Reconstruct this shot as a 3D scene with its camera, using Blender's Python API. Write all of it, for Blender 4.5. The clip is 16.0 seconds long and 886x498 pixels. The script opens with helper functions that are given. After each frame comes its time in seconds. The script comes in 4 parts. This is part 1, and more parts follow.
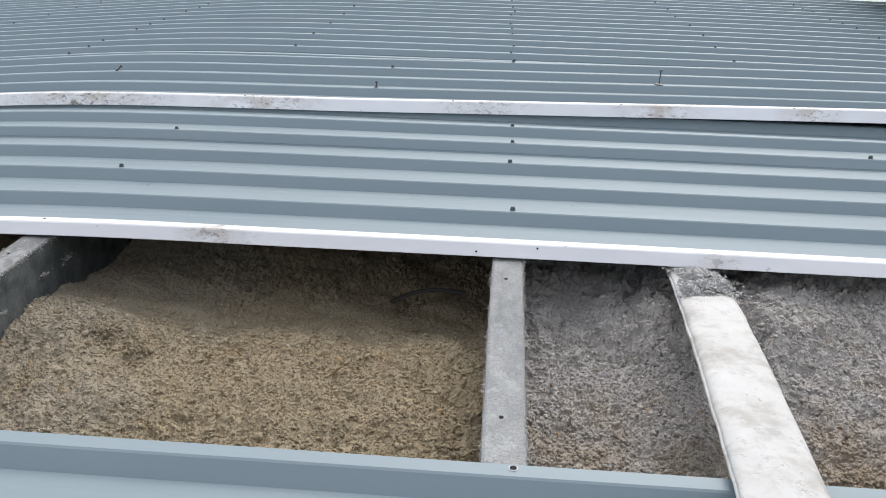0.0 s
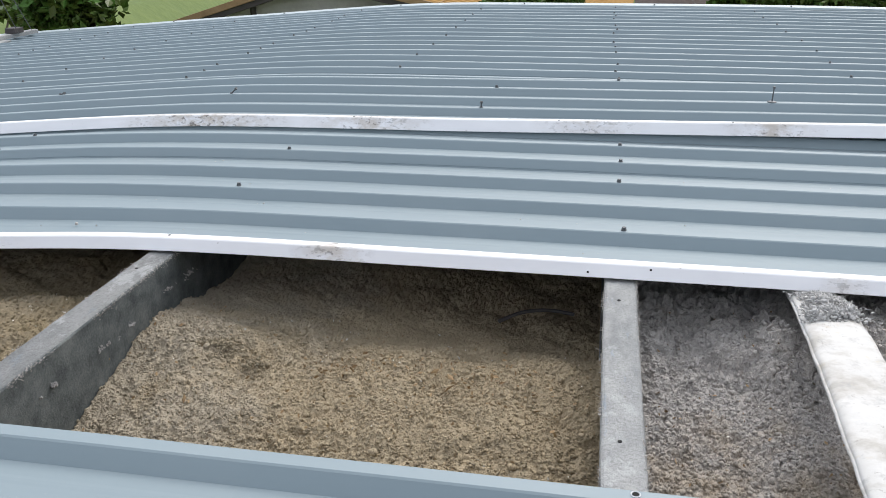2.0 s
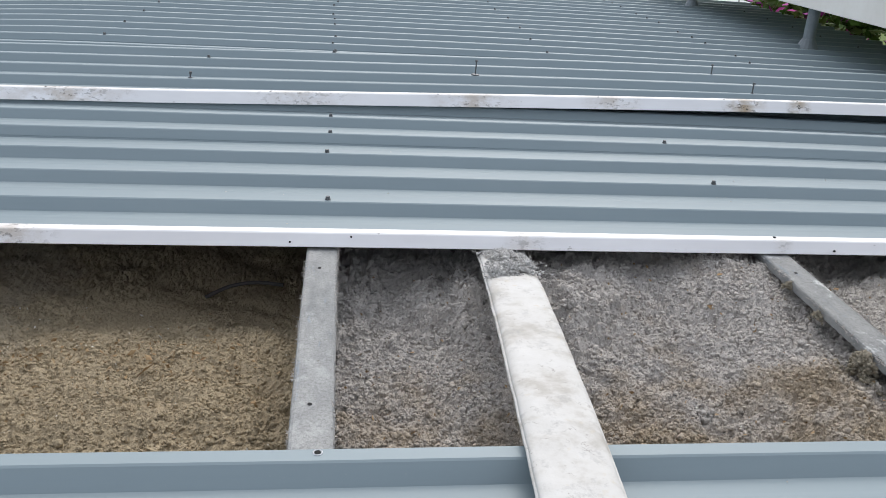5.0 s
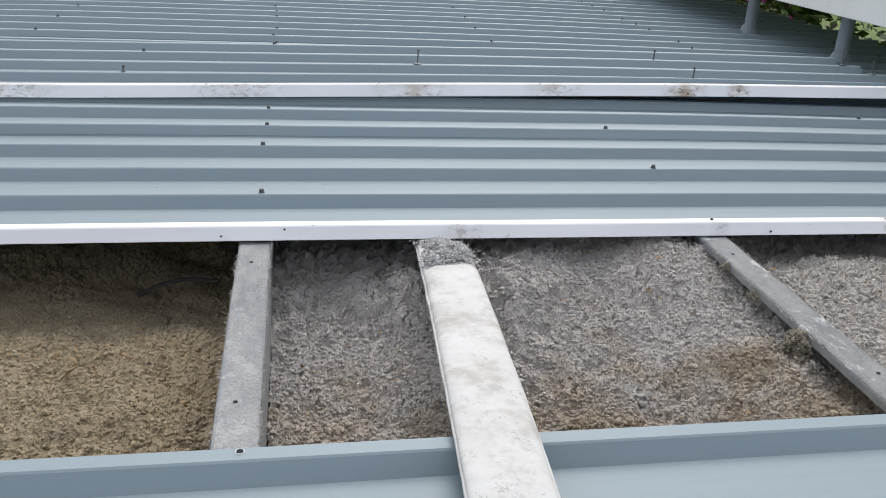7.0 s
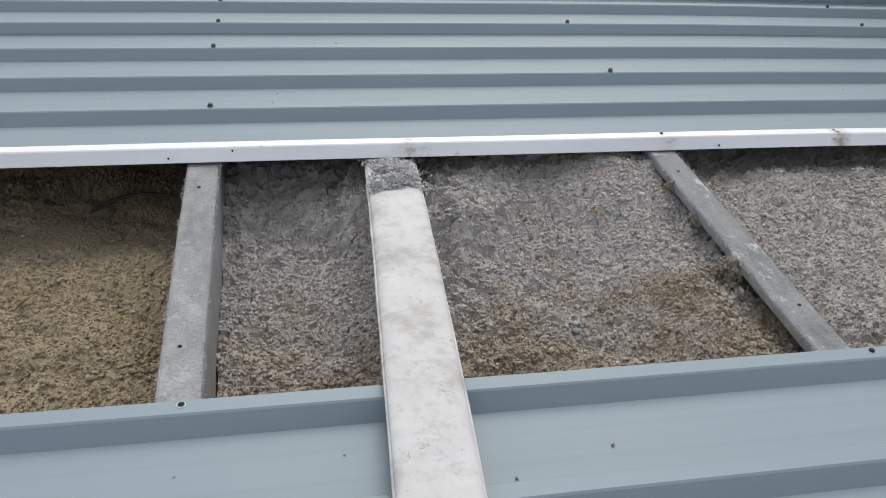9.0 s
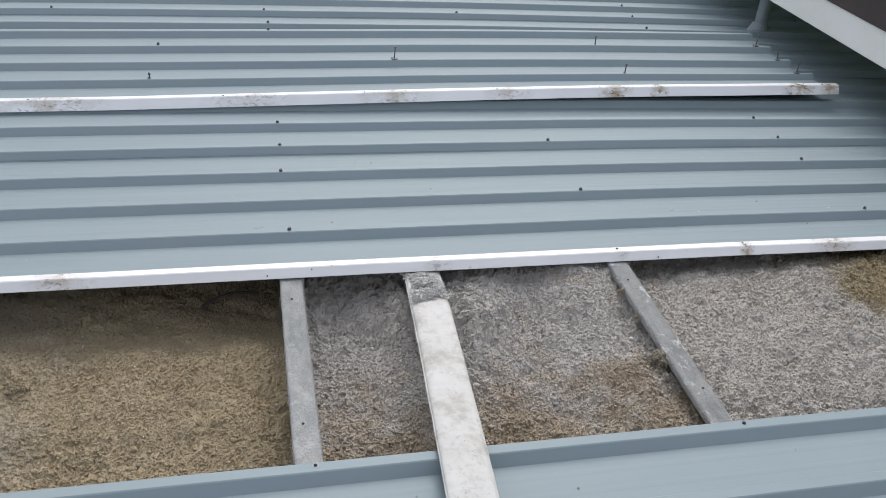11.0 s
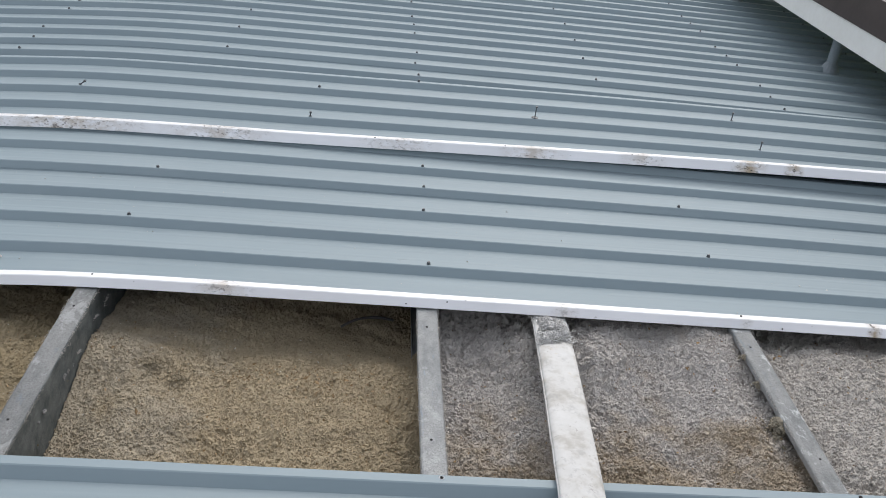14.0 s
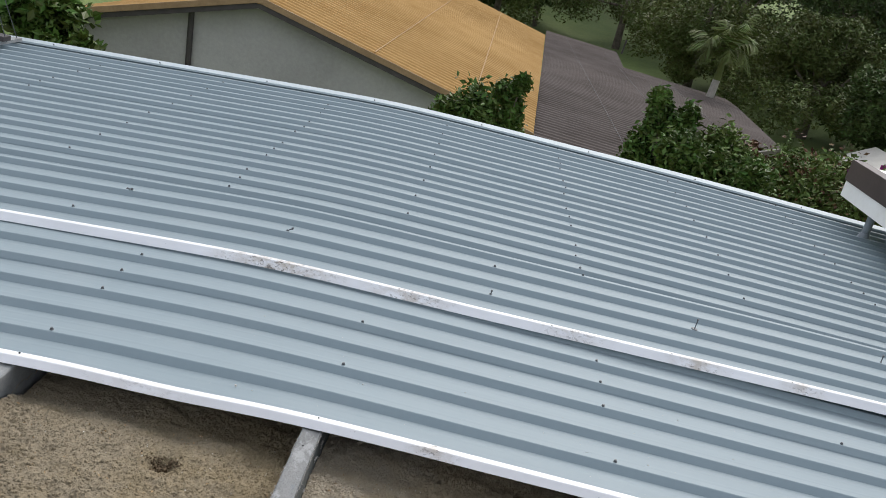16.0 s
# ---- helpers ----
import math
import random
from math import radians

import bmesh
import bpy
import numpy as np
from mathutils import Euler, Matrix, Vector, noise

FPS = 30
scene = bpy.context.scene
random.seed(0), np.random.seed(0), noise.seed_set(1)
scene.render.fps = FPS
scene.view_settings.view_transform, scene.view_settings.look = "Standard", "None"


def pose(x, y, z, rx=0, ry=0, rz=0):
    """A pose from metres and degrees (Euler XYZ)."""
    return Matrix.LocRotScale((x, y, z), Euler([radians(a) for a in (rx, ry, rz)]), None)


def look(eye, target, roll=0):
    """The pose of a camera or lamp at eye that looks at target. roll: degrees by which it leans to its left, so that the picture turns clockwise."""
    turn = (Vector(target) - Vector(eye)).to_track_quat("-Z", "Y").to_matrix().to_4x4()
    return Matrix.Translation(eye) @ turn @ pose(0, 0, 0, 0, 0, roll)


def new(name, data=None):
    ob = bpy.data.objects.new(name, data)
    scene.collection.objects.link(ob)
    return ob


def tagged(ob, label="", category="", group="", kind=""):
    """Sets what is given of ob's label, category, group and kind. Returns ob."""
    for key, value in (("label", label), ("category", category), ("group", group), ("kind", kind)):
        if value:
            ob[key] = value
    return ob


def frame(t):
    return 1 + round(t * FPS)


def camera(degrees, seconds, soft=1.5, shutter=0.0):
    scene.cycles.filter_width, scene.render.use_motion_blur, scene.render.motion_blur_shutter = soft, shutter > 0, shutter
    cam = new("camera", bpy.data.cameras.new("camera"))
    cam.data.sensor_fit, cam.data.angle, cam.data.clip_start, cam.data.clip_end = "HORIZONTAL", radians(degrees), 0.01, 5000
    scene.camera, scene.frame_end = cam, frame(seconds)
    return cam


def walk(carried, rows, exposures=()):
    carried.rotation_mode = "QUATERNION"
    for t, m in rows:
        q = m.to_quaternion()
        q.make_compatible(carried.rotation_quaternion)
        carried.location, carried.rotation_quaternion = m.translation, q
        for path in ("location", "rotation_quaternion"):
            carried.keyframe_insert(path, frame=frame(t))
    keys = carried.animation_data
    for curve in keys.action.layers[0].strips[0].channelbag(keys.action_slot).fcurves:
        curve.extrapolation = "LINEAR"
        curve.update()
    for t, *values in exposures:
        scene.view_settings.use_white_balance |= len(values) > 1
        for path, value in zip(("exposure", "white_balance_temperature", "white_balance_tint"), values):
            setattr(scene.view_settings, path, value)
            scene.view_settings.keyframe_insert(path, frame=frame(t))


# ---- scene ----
cam = camera(55.1, 16.0, soft=0.7)
# the roof falls gently to +x: all roof things are laid out level and turned by TILT
TILT = pose(0, 0, 0, 0, 3.2, 0)
PATH = [
    (0, (-0.036, -1.639, 0.661), (-0.159, 0.202, -0.109), 1.4),
    (0.5, (-0.103, -1.648, 0.659), (-0.444, 0.166, -0.111), 0.2),
    (1, (-0.11, -1.656, 0.668), (-0.525, 0.145, -0.098), 0.1),
    (1.5, (-0.096, -1.656, 0.673), (-0.497, 0.159, -0.066), -0.1),
    (2, (-0.072, -1.645, 0.663), (-0.414, 0.185, -0.068), -0.5),
    (2.5, (-0.054, -1.644, 0.661), (-0.333, 0.193, -0.08), -0.2),
    (3, (-0.046, -1.647, 0.663), (-0.199, 0.195, -0.1), 1.2),
    (3.5, (-0.009, -1.656, 0.662), (0.061, 0.181, -0.125), 3.3),
    (4, (0.005, -1.663, 0.665), (0.185, 0.167, -0.123), 4.0),
    (4.5, (0.012, -1.665, 0.671), (0.23, 0.165, -0.106), 4.0),
    (5, (0.021, -1.658, 0.663), (0.269, 0.17, -0.11), 3.7),
    (7.5, (0.084, -1.628, 0.649), (0.437, 0.173, -0.147), 3.3),
    (8, (0.094, -1.61, 0.648), (0.452, 0.169, -0.192), 3.4),
    (8.5, (0.105, -1.613, 0.642), (0.477, 0.135, -0.257), 3.9),
    (9, (0.138, -1.612, 0.79), (0.511, 0.024, -0.298), 4.2),
    (9.5, (0.031, -1.663, 1.224), (0.49, -0.075, 0.098), 5.1),
    (12, (-0.109, -2.186, 1.395), (0.266, -0.526, 0.345), 5.0),
    (12.5, (-0.092, -2.194, 1.396), (0.245, -0.521, 0.353), 4.5),
    (13, (-0.095, -2.21, 1.398), (0.219, -0.528, 0.363), 5.9),
    (13.5, (-0.137, -2.223, 1.419), (0.116, -0.518, 0.405), 7.4),
    (14, (-0.212, -2.177, 1.411), (-0.028, -0.447, 0.424), 7.0),
    (14.5, (-0.384, -2.084, 1.379), (-0.12, -0.389, 0.35), 6.2),
    (15, (-0.585, -2.089, 1.422), (-0.331, -0.398, 0.384), 8.3),
    (15.5, (-0.66, -2.236, 1.451), (-0.532, -0.452, 0.555), 12.7),
    (16, (-0.745, -2.359, 1.515), (-0.75, -0.478, 0.838), 14.2),
]
walk(cam, [(t, TILT @ look(eye, target, roll)) for t, eye, target, roll in PATH],
     exposures=((0, 0.45), (1.5, 0.60), (2.5, 0.48), (3.5, 0.39), (5, 0.38), (8.5, 0.33), (9.0, 0.12), (9.5, 0.19), (12, 0.22), (14.5, 0.24), (15.5, 0.33), (16, 0.37)))

# ---- world and light ----
SUN_DIR = Vector((0.28, 0.85, 1.0)).normalized()
world = bpy.data.worlds.new("world")
scene.world = world
world.use_nodes = True
wn = world.node_tree
sky = wn.nodes.new("ShaderNodeTexSky")
sky.sky_type = "NISHITA"
sky.sun_disc = False
sky.sun_elevation = math.asin(SUN_DIR.z)
sky.sun_rotation = math.atan2(SUN_DIR.x, SUN_DIR.y)
sky.air_density, sky.dust_density, sky.ozone_density = 1.0, 4.0, 1.0
veil = wn.nodes.new("ShaderNodeMix")
veil.data_type = "RGBA"
veil.inputs[0].default_value = 0.7
veil.inputs[7].default_value = (5.75, 6.0, 6.45, 1)
wn.links.new(sky.outputs[0], veil.inputs[6])
wn.links.new(veil.outputs[2], wn.nodes["Background"].inputs[0])
wn.nodes["Background"].inputs[1].default_value = 0.138
sun = new("sun", bpy.data.lights.new("sun", "SUN"))
sun.data.energy, sun.data.angle, sun.data.color = 1.6, radians(36), (1.0, 0.985, 0.96)
sun.matrix_world = look(SUN_DIR * 50, (0, 0, 0))


# ---- materials ----
def ramp_node(nt, fac, stops):
    r = nt.nodes.new("ShaderNodeValToRGB")
    el = r.color_ramp.elements
    el[0].position, el[0].color = stops[0][0], (*stops[0][1], 1)
    el[1].position, el[1].color = stops[-1][0], (*stops[-1][1], 1)
    for p, c in stops[1:-1]:
        e = el.new(p)
        e.color = (*c, 1)
    nt.links.new(fac, r.inputs[0])
    return r.outputs[0]


def noise_node(nt, scale, detail=4.0, rough=0.6, stretch=(1, 1, 1), coords="Object"):
    tc = nt.nodes.new("ShaderNodeTexCoord")
    mp = nt.nodes.new("ShaderNodeMapping")
    mp.inputs["Scale"].default_value = stretch
    nt.links.new(tc.outputs[coords], mp.inputs[0])
    n = nt.nodes.new("ShaderNodeTexNoise")
    n.inputs["Scale"].default_value, n.inputs["Detail"].default_value, n.inputs["Roughness"].default_value = scale, detail, rough
    nt.links.new(mp.outputs[0], n.inputs["Vector"])
    return n.outputs[0]


def mix_node(nt, fac, a, b, how="MIX"):
    m = nt.nodes.new("ShaderNodeMix")
    m.data_type, m.blend_type = "RGBA", how
    for sock, v in ((m.inputs[0], fac), (m.inputs[6], a), (m.inputs[7], b)):
        if isinstance(v, (int, float)):
            sock.default_value = v
        elif isinstance(v, tuple):
            sock.default_value = (*v, 1)
        else:
            nt.links.new(v, sock)
    return m.outputs[2]


def maths(nt, op, a, b=0.0, clamp=False):
    m = nt.nodes.new("ShaderNodeMath")
    m.operation, m.use_clamp = op, clamp
    for sock, v in ((m.inputs[0], a), (m.inputs[1], b)):
        if isinstance(v, (int, float)):
            sock.default_value = v
        else:
            nt.links.new(v, sock)
    return m.outputs[0]


def material(name, rough=0.5, metallic=0.0):
    m = bpy.data.materials.new(name)
    m.use_nodes = True
    b = m.node_tree.nodes["Principled BSDF"]
    b.inputs["Roughness"].default_value, b.inputs["Metallic"].default_value = rough, metallic
    return m, m.node_tree, b


def bump(nt, b, height, strength, distance):
    n = nt.nodes.new("ShaderNodeBump")
    n.inputs["Strength"].default_value, n.inputs["Distance"].default_value = strength, distance
    nt.links.new(height, n.inputs["Height"])
    nt.links.new(n.outputs[0], b.inputs["Normal"])


def simple(name, dark, light, scale, rough=0.6, metallic=0.0, relief=0.0, stretch=(1, 1, 1), lo=0.35, hi=0.65, island=0.0, fine=None):
    """Two-scale mottled surface: broad patches and a finer grain."""
    m, nt, b = material(name, rough, metallic)
    broad = noise_node(nt, scale, 4, 0.6, stretch)
    grain = noise_node(nt, fine or scale * 9, 3, 0.6, stretch)
    col = ramp_node(nt, maths(nt, "ADD", maths(nt, "MULTIPLY", broad, 0.7), maths(nt, "MULTIPLY", grain, 0.3)), [(lo, dark), (hi, light)])
    if island:
        b.inputs["Specular IOR Level"].default_value = 0.18
        g = nt.nodes.new("ShaderNodeNewGeometry")
        v = nt.nodes.new("ShaderNodeHueSaturation")
        nt.links.new(col, v.inputs["Color"])
        nt.links.new(maths(nt, "ADD", 1 - island, maths(nt, "MULTIPLY", g.outputs["Random Per Island"], 2 * island)), v.inputs["Value"])
        nt.links.new(maths(nt, "ADD", 0.47, maths(nt, "MULTIPLY", g.outputs["Random Per Island"], 0.06)), v.inputs["Hue"])
        col = v.outputs[0]
    nt.links.new(col, b.inputs["Base Color"])
    if relief:
        bump(nt, b, grain, 0.5, relief)
    return m


def paint_material(name, base, low, dirt, rough):
    """Roof paint: faint streaks along the sheet, dusty blotches, soft specks."""
    m, nt, b = material(name, rough)
    b.inputs["Specular IOR Level"].default_value = 0.3
    streak = noise_node(nt, 14, 5, 0.6, (0.06, 1, 1))
    blotch = noise_node(nt, 2.2, 5, 0.65)
    speck = noise_node(nt, 170, 2, 0.5)
    col = ramp_node(nt, streak, [(0.3, low), (0.7, base)])
    col = mix_node(nt, maths(nt, "MULTIPLY", ramp_node(nt, blotch, [(0.5, (0, 0, 0)), (0.75, (1, 1, 1))]), 0.35), col, dirt)
    col = mix_node(nt, maths(nt, "MULTIPLY", ramp_node(nt, speck, [(0.7, (0, 0, 0)), (0.76, (1, 1, 1))]), 0.3), col, dirt)
    nt.links.new(col, b.inputs["Base Color"])
    nt.links.new(maths(nt, "ADD", rough - 0.1, maths(nt, "MULTIPLY", blotch, 0.2)), b.inputs["Roughness"])
    bump(nt, b, noise_node(nt, 4, 2, 0.5, (0.5, 1, 1)), 0.08, 0.004)
    return m


PAINT = paint_material("blue_grey_roof_paint", (0.238, 0.293, 0.319), (0.220, 0.272, 0.297), (0.285, 0.328, 0.345), 0.50)


def lip_material(name, spots):
    """Old white sheet edge: rust-brown smears about the given places along it, and dark scuffs."""
    m, nt, b = material(name, 0.4)
    col = ramp_node(nt, noise_node(nt, 8, 4, 0.6, (0.3, 1, 1)), [(0.3, (0.69, 0.688, 0.705)), (0.7, (0.80, 0.798, 0.815))])
    tc = nt.nodes.new("ShaderNodeTexCoord")
    sx = nt.nodes.new("ShaderNodeSeparateXYZ")
    nt.links.new(tc.outputs["Object"], sx.inputs[0])
    near = None
    for x, w, k in spots:
        d = maths(nt, "DIVIDE", maths(nt, "ABSOLUTE", maths(nt, "SUBTRACT", sx.outputs[0], x)), w)
        one = maths(nt, "MULTIPLY", maths(nt, "SUBTRACT", 1.0, d, True), k)
        near = one if near is None else maths(nt, "MAXIMUM", near, one)
    smear = noise_node(nt, 30, 5, 0.7, (0.6, 1, 1))
    mask = maths(nt, "MULTIPLY", near, ramp_node(nt, smear, [(0.38, (0, 0, 0)), (0.60, (1, 1, 1))]))
    col = mix_node(nt, mask, col, (0.36, 0.28, 0.19))
    scuff = maths(nt, "MULTIPLY", near, ramp_node(nt, noise_node(nt, 75, 4, 0.7, (0.6, 1, 1)), [(0.56, (0, 0, 0)), (0.61, (1, 1, 1))]))
    col = mix_node(nt, scuff, col, (0.05, 0.04, 0.03))
    sc = noise_node(nt, 26, 4, 0.7, (0.5, 1, 1))
    col = mix_node(nt, maths(nt, "MULTIPLY", ramp_node(nt, sc, [(0.68, (0, 0, 0)), (0.73, (1, 1, 1))]), 0.6), col, (0.12, 0.10, 0.08))
    nt.links.new(col, b.inputs["Base Color"])
    return m


LIP = lip_material("old_white_sheet_edge", ((-0.62, 0.10, 0.55), (0.42, 0.05, 0.4), (1.43, 0.03, 1.0), (1.75, 0.10, 0.6), (-1.6, 0.3, 0.2), (1.0, 0.03, 0.3)))
LIP_LOOSE = lip_material("old_white_loose_edge", ((1.42, 0.09, 1.0), (1.62, 0.05, 1.0), (2.30, 0.10, 1.0), (2.46, 0.06, 1.0), (0.47, 0.16, 0.6), (-0.85, 0.25, 0.6), (-1.45, 0.35, 0.75), (-0.1, 0.2, 0.4), (0.95, 0.12, 0.5)))


def zinc_material(name="weathered_galvanised_steel", k=1.0, crusty=0.28):
    """Weathered galvanised steel: a grainy grey dust film, pale crust and bluish bare patches along one edge."""
    m, nt, b = material(name, 0.75, 0.1)
    b.inputs["Specular IOR Level"].default_value = 0.25
    grain = noise_node(nt, 190, 5, 0.75)
    film = noise_node(nt, 16, 6, 0.7, (1, 0.45, 1))
    col = ramp_node(nt, film, [(0.35, (0.23 * k, 0.238 * k, 0.24 * k)), (0.50, (0.32 * k, 0.325 * k, 0.322 * k)), (0.66, (0.39 * k, 0.392 * k, 0.385 * k))])
    col = mix_node(nt, maths(nt, "MULTIPLY", ramp_node(nt, grain, [(0.36, (1, 1, 1)), (0.52, (0, 0, 0))]), 0.5), col, (0.15 * k, 0.148 * k, 0.143 * k))
    crust = ramp_node(nt, noise_node(nt, 17, 6, 0.8, (1, 0.6, 1)), [(0.55, (0, 0, 0)), (0.61, (1, 1, 1))])
    col = mix_node(nt, maths(nt, "MULTIPLY", crust, crusty), col, (0.56, 0.57, 0.57))
    bare = ramp_node(nt, noise_node(nt, 34, 5, 0.7, (1, 0.2, 1)), [(0.60, (0, 0, 0)), (0.66, (1, 1, 1))])
    col = mix_node(nt, maths(nt, "MULTIPLY", bare, 0.55), col, (0.24 * k, 0.29 * k, 0.34 * k))
    pit = ramp_node(nt, noise_node(nt, 48, 5, 0.7), [(0.66, (0, 0, 0)), (0.70, (1, 1, 1))])
    col = mix_node(nt, maths(nt, "MULTIPLY", pit, 0.6), col, (0.10, 0.085, 0.065))
    nt.links.new(col, b.inputs["Base Color"])
    bump(nt, b, grain, 0.7, 0.004)
    return m


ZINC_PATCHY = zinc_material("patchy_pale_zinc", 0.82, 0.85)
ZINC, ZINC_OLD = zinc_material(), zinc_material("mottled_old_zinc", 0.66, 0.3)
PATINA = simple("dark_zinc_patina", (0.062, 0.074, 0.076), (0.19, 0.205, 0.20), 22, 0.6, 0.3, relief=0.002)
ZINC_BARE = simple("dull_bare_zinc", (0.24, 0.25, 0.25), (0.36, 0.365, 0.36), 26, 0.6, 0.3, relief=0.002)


def fluff_material(name, grey, tan, rust, split, soft, axis=0, island=False):
    """Loose fill insulation: grey fresh fibre over settled tan dust; the change runs along the bay."""
    m, nt, b = material(name, 0.95)
    b.inputs["Specular IOR Level"].default_value = 0.15
    tc = nt.nodes.new("ShaderNodeTexCoord")
    sx = nt.nodes.new("ShaderNodeSeparateXYZ")
    nt.links.new(tc.outputs["Object"], sx.inputs[0])
    warp = maths(nt, "MULTIPLY", maths(nt, "SUBTRACT", noise_node(nt, 5, 5, 0.65), 0.5), 4 * soft)
    where = maths(nt, "ADD", maths(nt, "DIVIDE", maths(nt, "SUBTRACT", sx.outputs[axis], split), soft), maths(nt, "DIVIDE", warp, soft))
    mixf = maths(nt, "ADD", where, 0.5, True)
    # fine mottle: mixed fibre tones, with small shadows between fibres painted in
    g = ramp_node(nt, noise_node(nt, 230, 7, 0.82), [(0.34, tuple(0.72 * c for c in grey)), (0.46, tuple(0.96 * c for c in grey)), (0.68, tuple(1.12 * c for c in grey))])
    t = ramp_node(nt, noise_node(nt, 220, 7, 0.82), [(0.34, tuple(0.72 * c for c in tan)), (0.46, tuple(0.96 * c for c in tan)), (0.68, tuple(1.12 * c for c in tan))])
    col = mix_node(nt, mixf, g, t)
    rustf = ramp_node(nt, noise_node(nt, 7, 5, 0.7), [(0.60, (0, 0, 0)), (0.72, (1, 1, 1))])
    col = mix_node(nt, maths(nt, "MULTIPLY", rustf, 0.28), col, rust)
    chips = ramp_node(nt, noise_node(nt, 330, 2, 0.5), [(0.76, (0, 0, 0)), (0.80, (1, 1, 1))])
    col = mix_node(nt, maths(nt, "MULTIPLY", chips, 0.35), col, (0.62, 0.60, 0.55))
    if island:
        geo = nt.nodes.new("ShaderNodeNewGeometry")
        v = nt.nodes.new("ShaderNodeHueSaturation")
        nt.links.new(col, v.inputs["Color"])
        nt.links.new(maths(nt, "ADD", 0.88, maths(nt, "MULTIPLY", geo.outputs["Random Per Island"], 0.24)), v.inputs["Value"])
        col = v.outputs[0]
    nt.links.new(col, b.inputs["Base Color"])
    bump(nt, b, noise_node(nt, 250, 6, 0.78), 0.9, 0.0050)
    return m


def canvas_material():
    """Worn white canvas: grey rub marks, faint yellow stains and thin dark scratches."""
    m, nt, b = material("dusty_white_canvas", 0.8)
    col = ramp_node(nt, noise_node(nt, 15, 5, 0.65), [(0.36, (0.41, 0.39, 0.36)), (0.50, (0.535, 0.525, 0.505)), (0.68, (0.58, 0.573, 0.56))])
    rub = maths(nt, "MULTIPLY", ramp_node(nt, noise_node(nt, 24, 6, 0.75), [(0.56, (0, 0, 0)), (0.68, (1, 1, 1))]), 0.65)
    col = mix_node(nt, rub, col, (0.33, 0.325, 0.32))
    stain = maths(nt, "MULTIPLY", ramp_node(nt, noise_node(nt, 33, 3, 0.6), [(0.64, (0, 0, 0)), (0.72, (1, 1, 1))]), 0.35)
    col = mix_node(nt, stain, col, (0.50, 0.43, 0.31))
    line = maths(nt, "ABSOLUTE", maths(nt, "SUBTRACT", noise_node(nt, 30, 4, 0.6), 0.5))
    thin = ramp_node(nt, line, [(0.0, (1, 1, 1)), (0.012, (0, 0, 0))])
    where = ramp_node(nt, noise_node(nt, 40, 2, 0.5), [(0.58, (0, 0, 0)), (0.64, (1, 1, 1))])
    col = mix_node(nt, maths(nt, "MULTIPLY", maths(nt, "MULTIPLY", thin, where), 0.6), col, (0.16, 0.14, 0.12))
    nt.links.new(col, b.inputs["Base Color"])
    bump(nt, b, noise_node(nt, 22, 5, 0.6), 0.35, 0.004)
    return m


GREY, TAN, RUST = (0.535, 0.50, 0.468), (0.43, 0.352, 0.24), (0.31, 0.22, 0.12)
CANVAS = canvas_material()
CHIP = simple("pale_flake", (0.55, 0.52, 0.45), (0.78, 0.76, 0.70), 60, 0.7)
CHIP_BROWN = simple("brown_flake", (0.22, 0.13, 0.06), (0.42, 0.30, 0.16), 60, 0.8)
STEEL = simple("dull_screw_steel", (0.07, 0.075, 0.08), (0.16, 0.165, 0.17), 60, 0.5, 0.4)
RUBBER = simple("dark_washer_rubber", (0.03, 0.03, 0.03), (0.06, 0.06, 0.06), 60, 0.8)
HOLE = simple("dark_hole", (0.008, 0.008, 0.008), (0.012, 0.012, 0.012), 60, 0.9)
SCRATCH = simple("pale_scratch", (0.5, 0.53, 0.54), (0.6, 0.62, 0.62), 60, 0.5)
WHITE = simple("white_fascia_paint", (0.78, 0.75, 0.70), (0.86, 0.84, 0.80), 2.5, 0.45, lo=0.3, hi=0.6)
BROWN = simple("dark_brown_trim", (0.050, 0.036, 0.033), (0.075, 0.055, 0.050), 4, 0.5)
POSTM = simple("grey_painted_post", (0.16, 0.19, 0.21), (0.23, 0.26, 0.28), 8, 0.45)
RENDER_WALL = simple("grey_render_wall", (0.32, 0.31, 0.30), (0.43, 0.42, 0.405), 0.6, 0.9, relief=0.01, fine=14)
CREAM_WALL = simple("cream_wall", (0.50, 0.47, 0.42), (0.60, 0.57, 0.52), 1.1, 0.85, fine=14)
YELLOW = simple("ochre_roof_paint", (0.33, 0.195, 0.070), (0.42, 0.262, 0.105), 0.7, 0.95, fine=9)
BROWNROOF = simple("faded_brown_roof", (0.082, 0.068, 0.061), (0.122, 0.103, 0.094), 0.6, 0.95, fine=9)
TIMBER = simple("weathered_timber", (0.11, 0.075, 0.05), (0.24, 0.17, 0.12), 5, 0.8, stretch=(0.3, 1, 1))
BARGE = simple("ochre_brown_barge", (0.22, 0.14, 0.07), (0.32, 0.21, 0.11), 3, 0.7)
LAP = simple("faded_lap_line", (0.28, 0.17, 0.065), (0.36, 0.22, 0.09), 3, 0.8)
PIPE = simple("dark_pipe", (0.035, 0.030, 0.030), (0.06, 0.05, 0.05), 6, 0.6)
LEAF = simple("glossy_green_leaf", (0.036, 0.066, 0.012), (0.085, 0.135, 0.026), 2.5, 0.45, island=0.4)
LEAF_DARK = simple("dark_forest_leaf", (0.034, 0.055, 0.016), (0.075, 0.105, 0.030), 0.25, 0.6, island=0.45, fine=2)
LEAF_OLIVE = simple("olive_forest_leaf", (0.055, 0.075, 0.020), (0.115, 0.130, 0.038), 0.3, 0.6, island=0.4, fine=2)
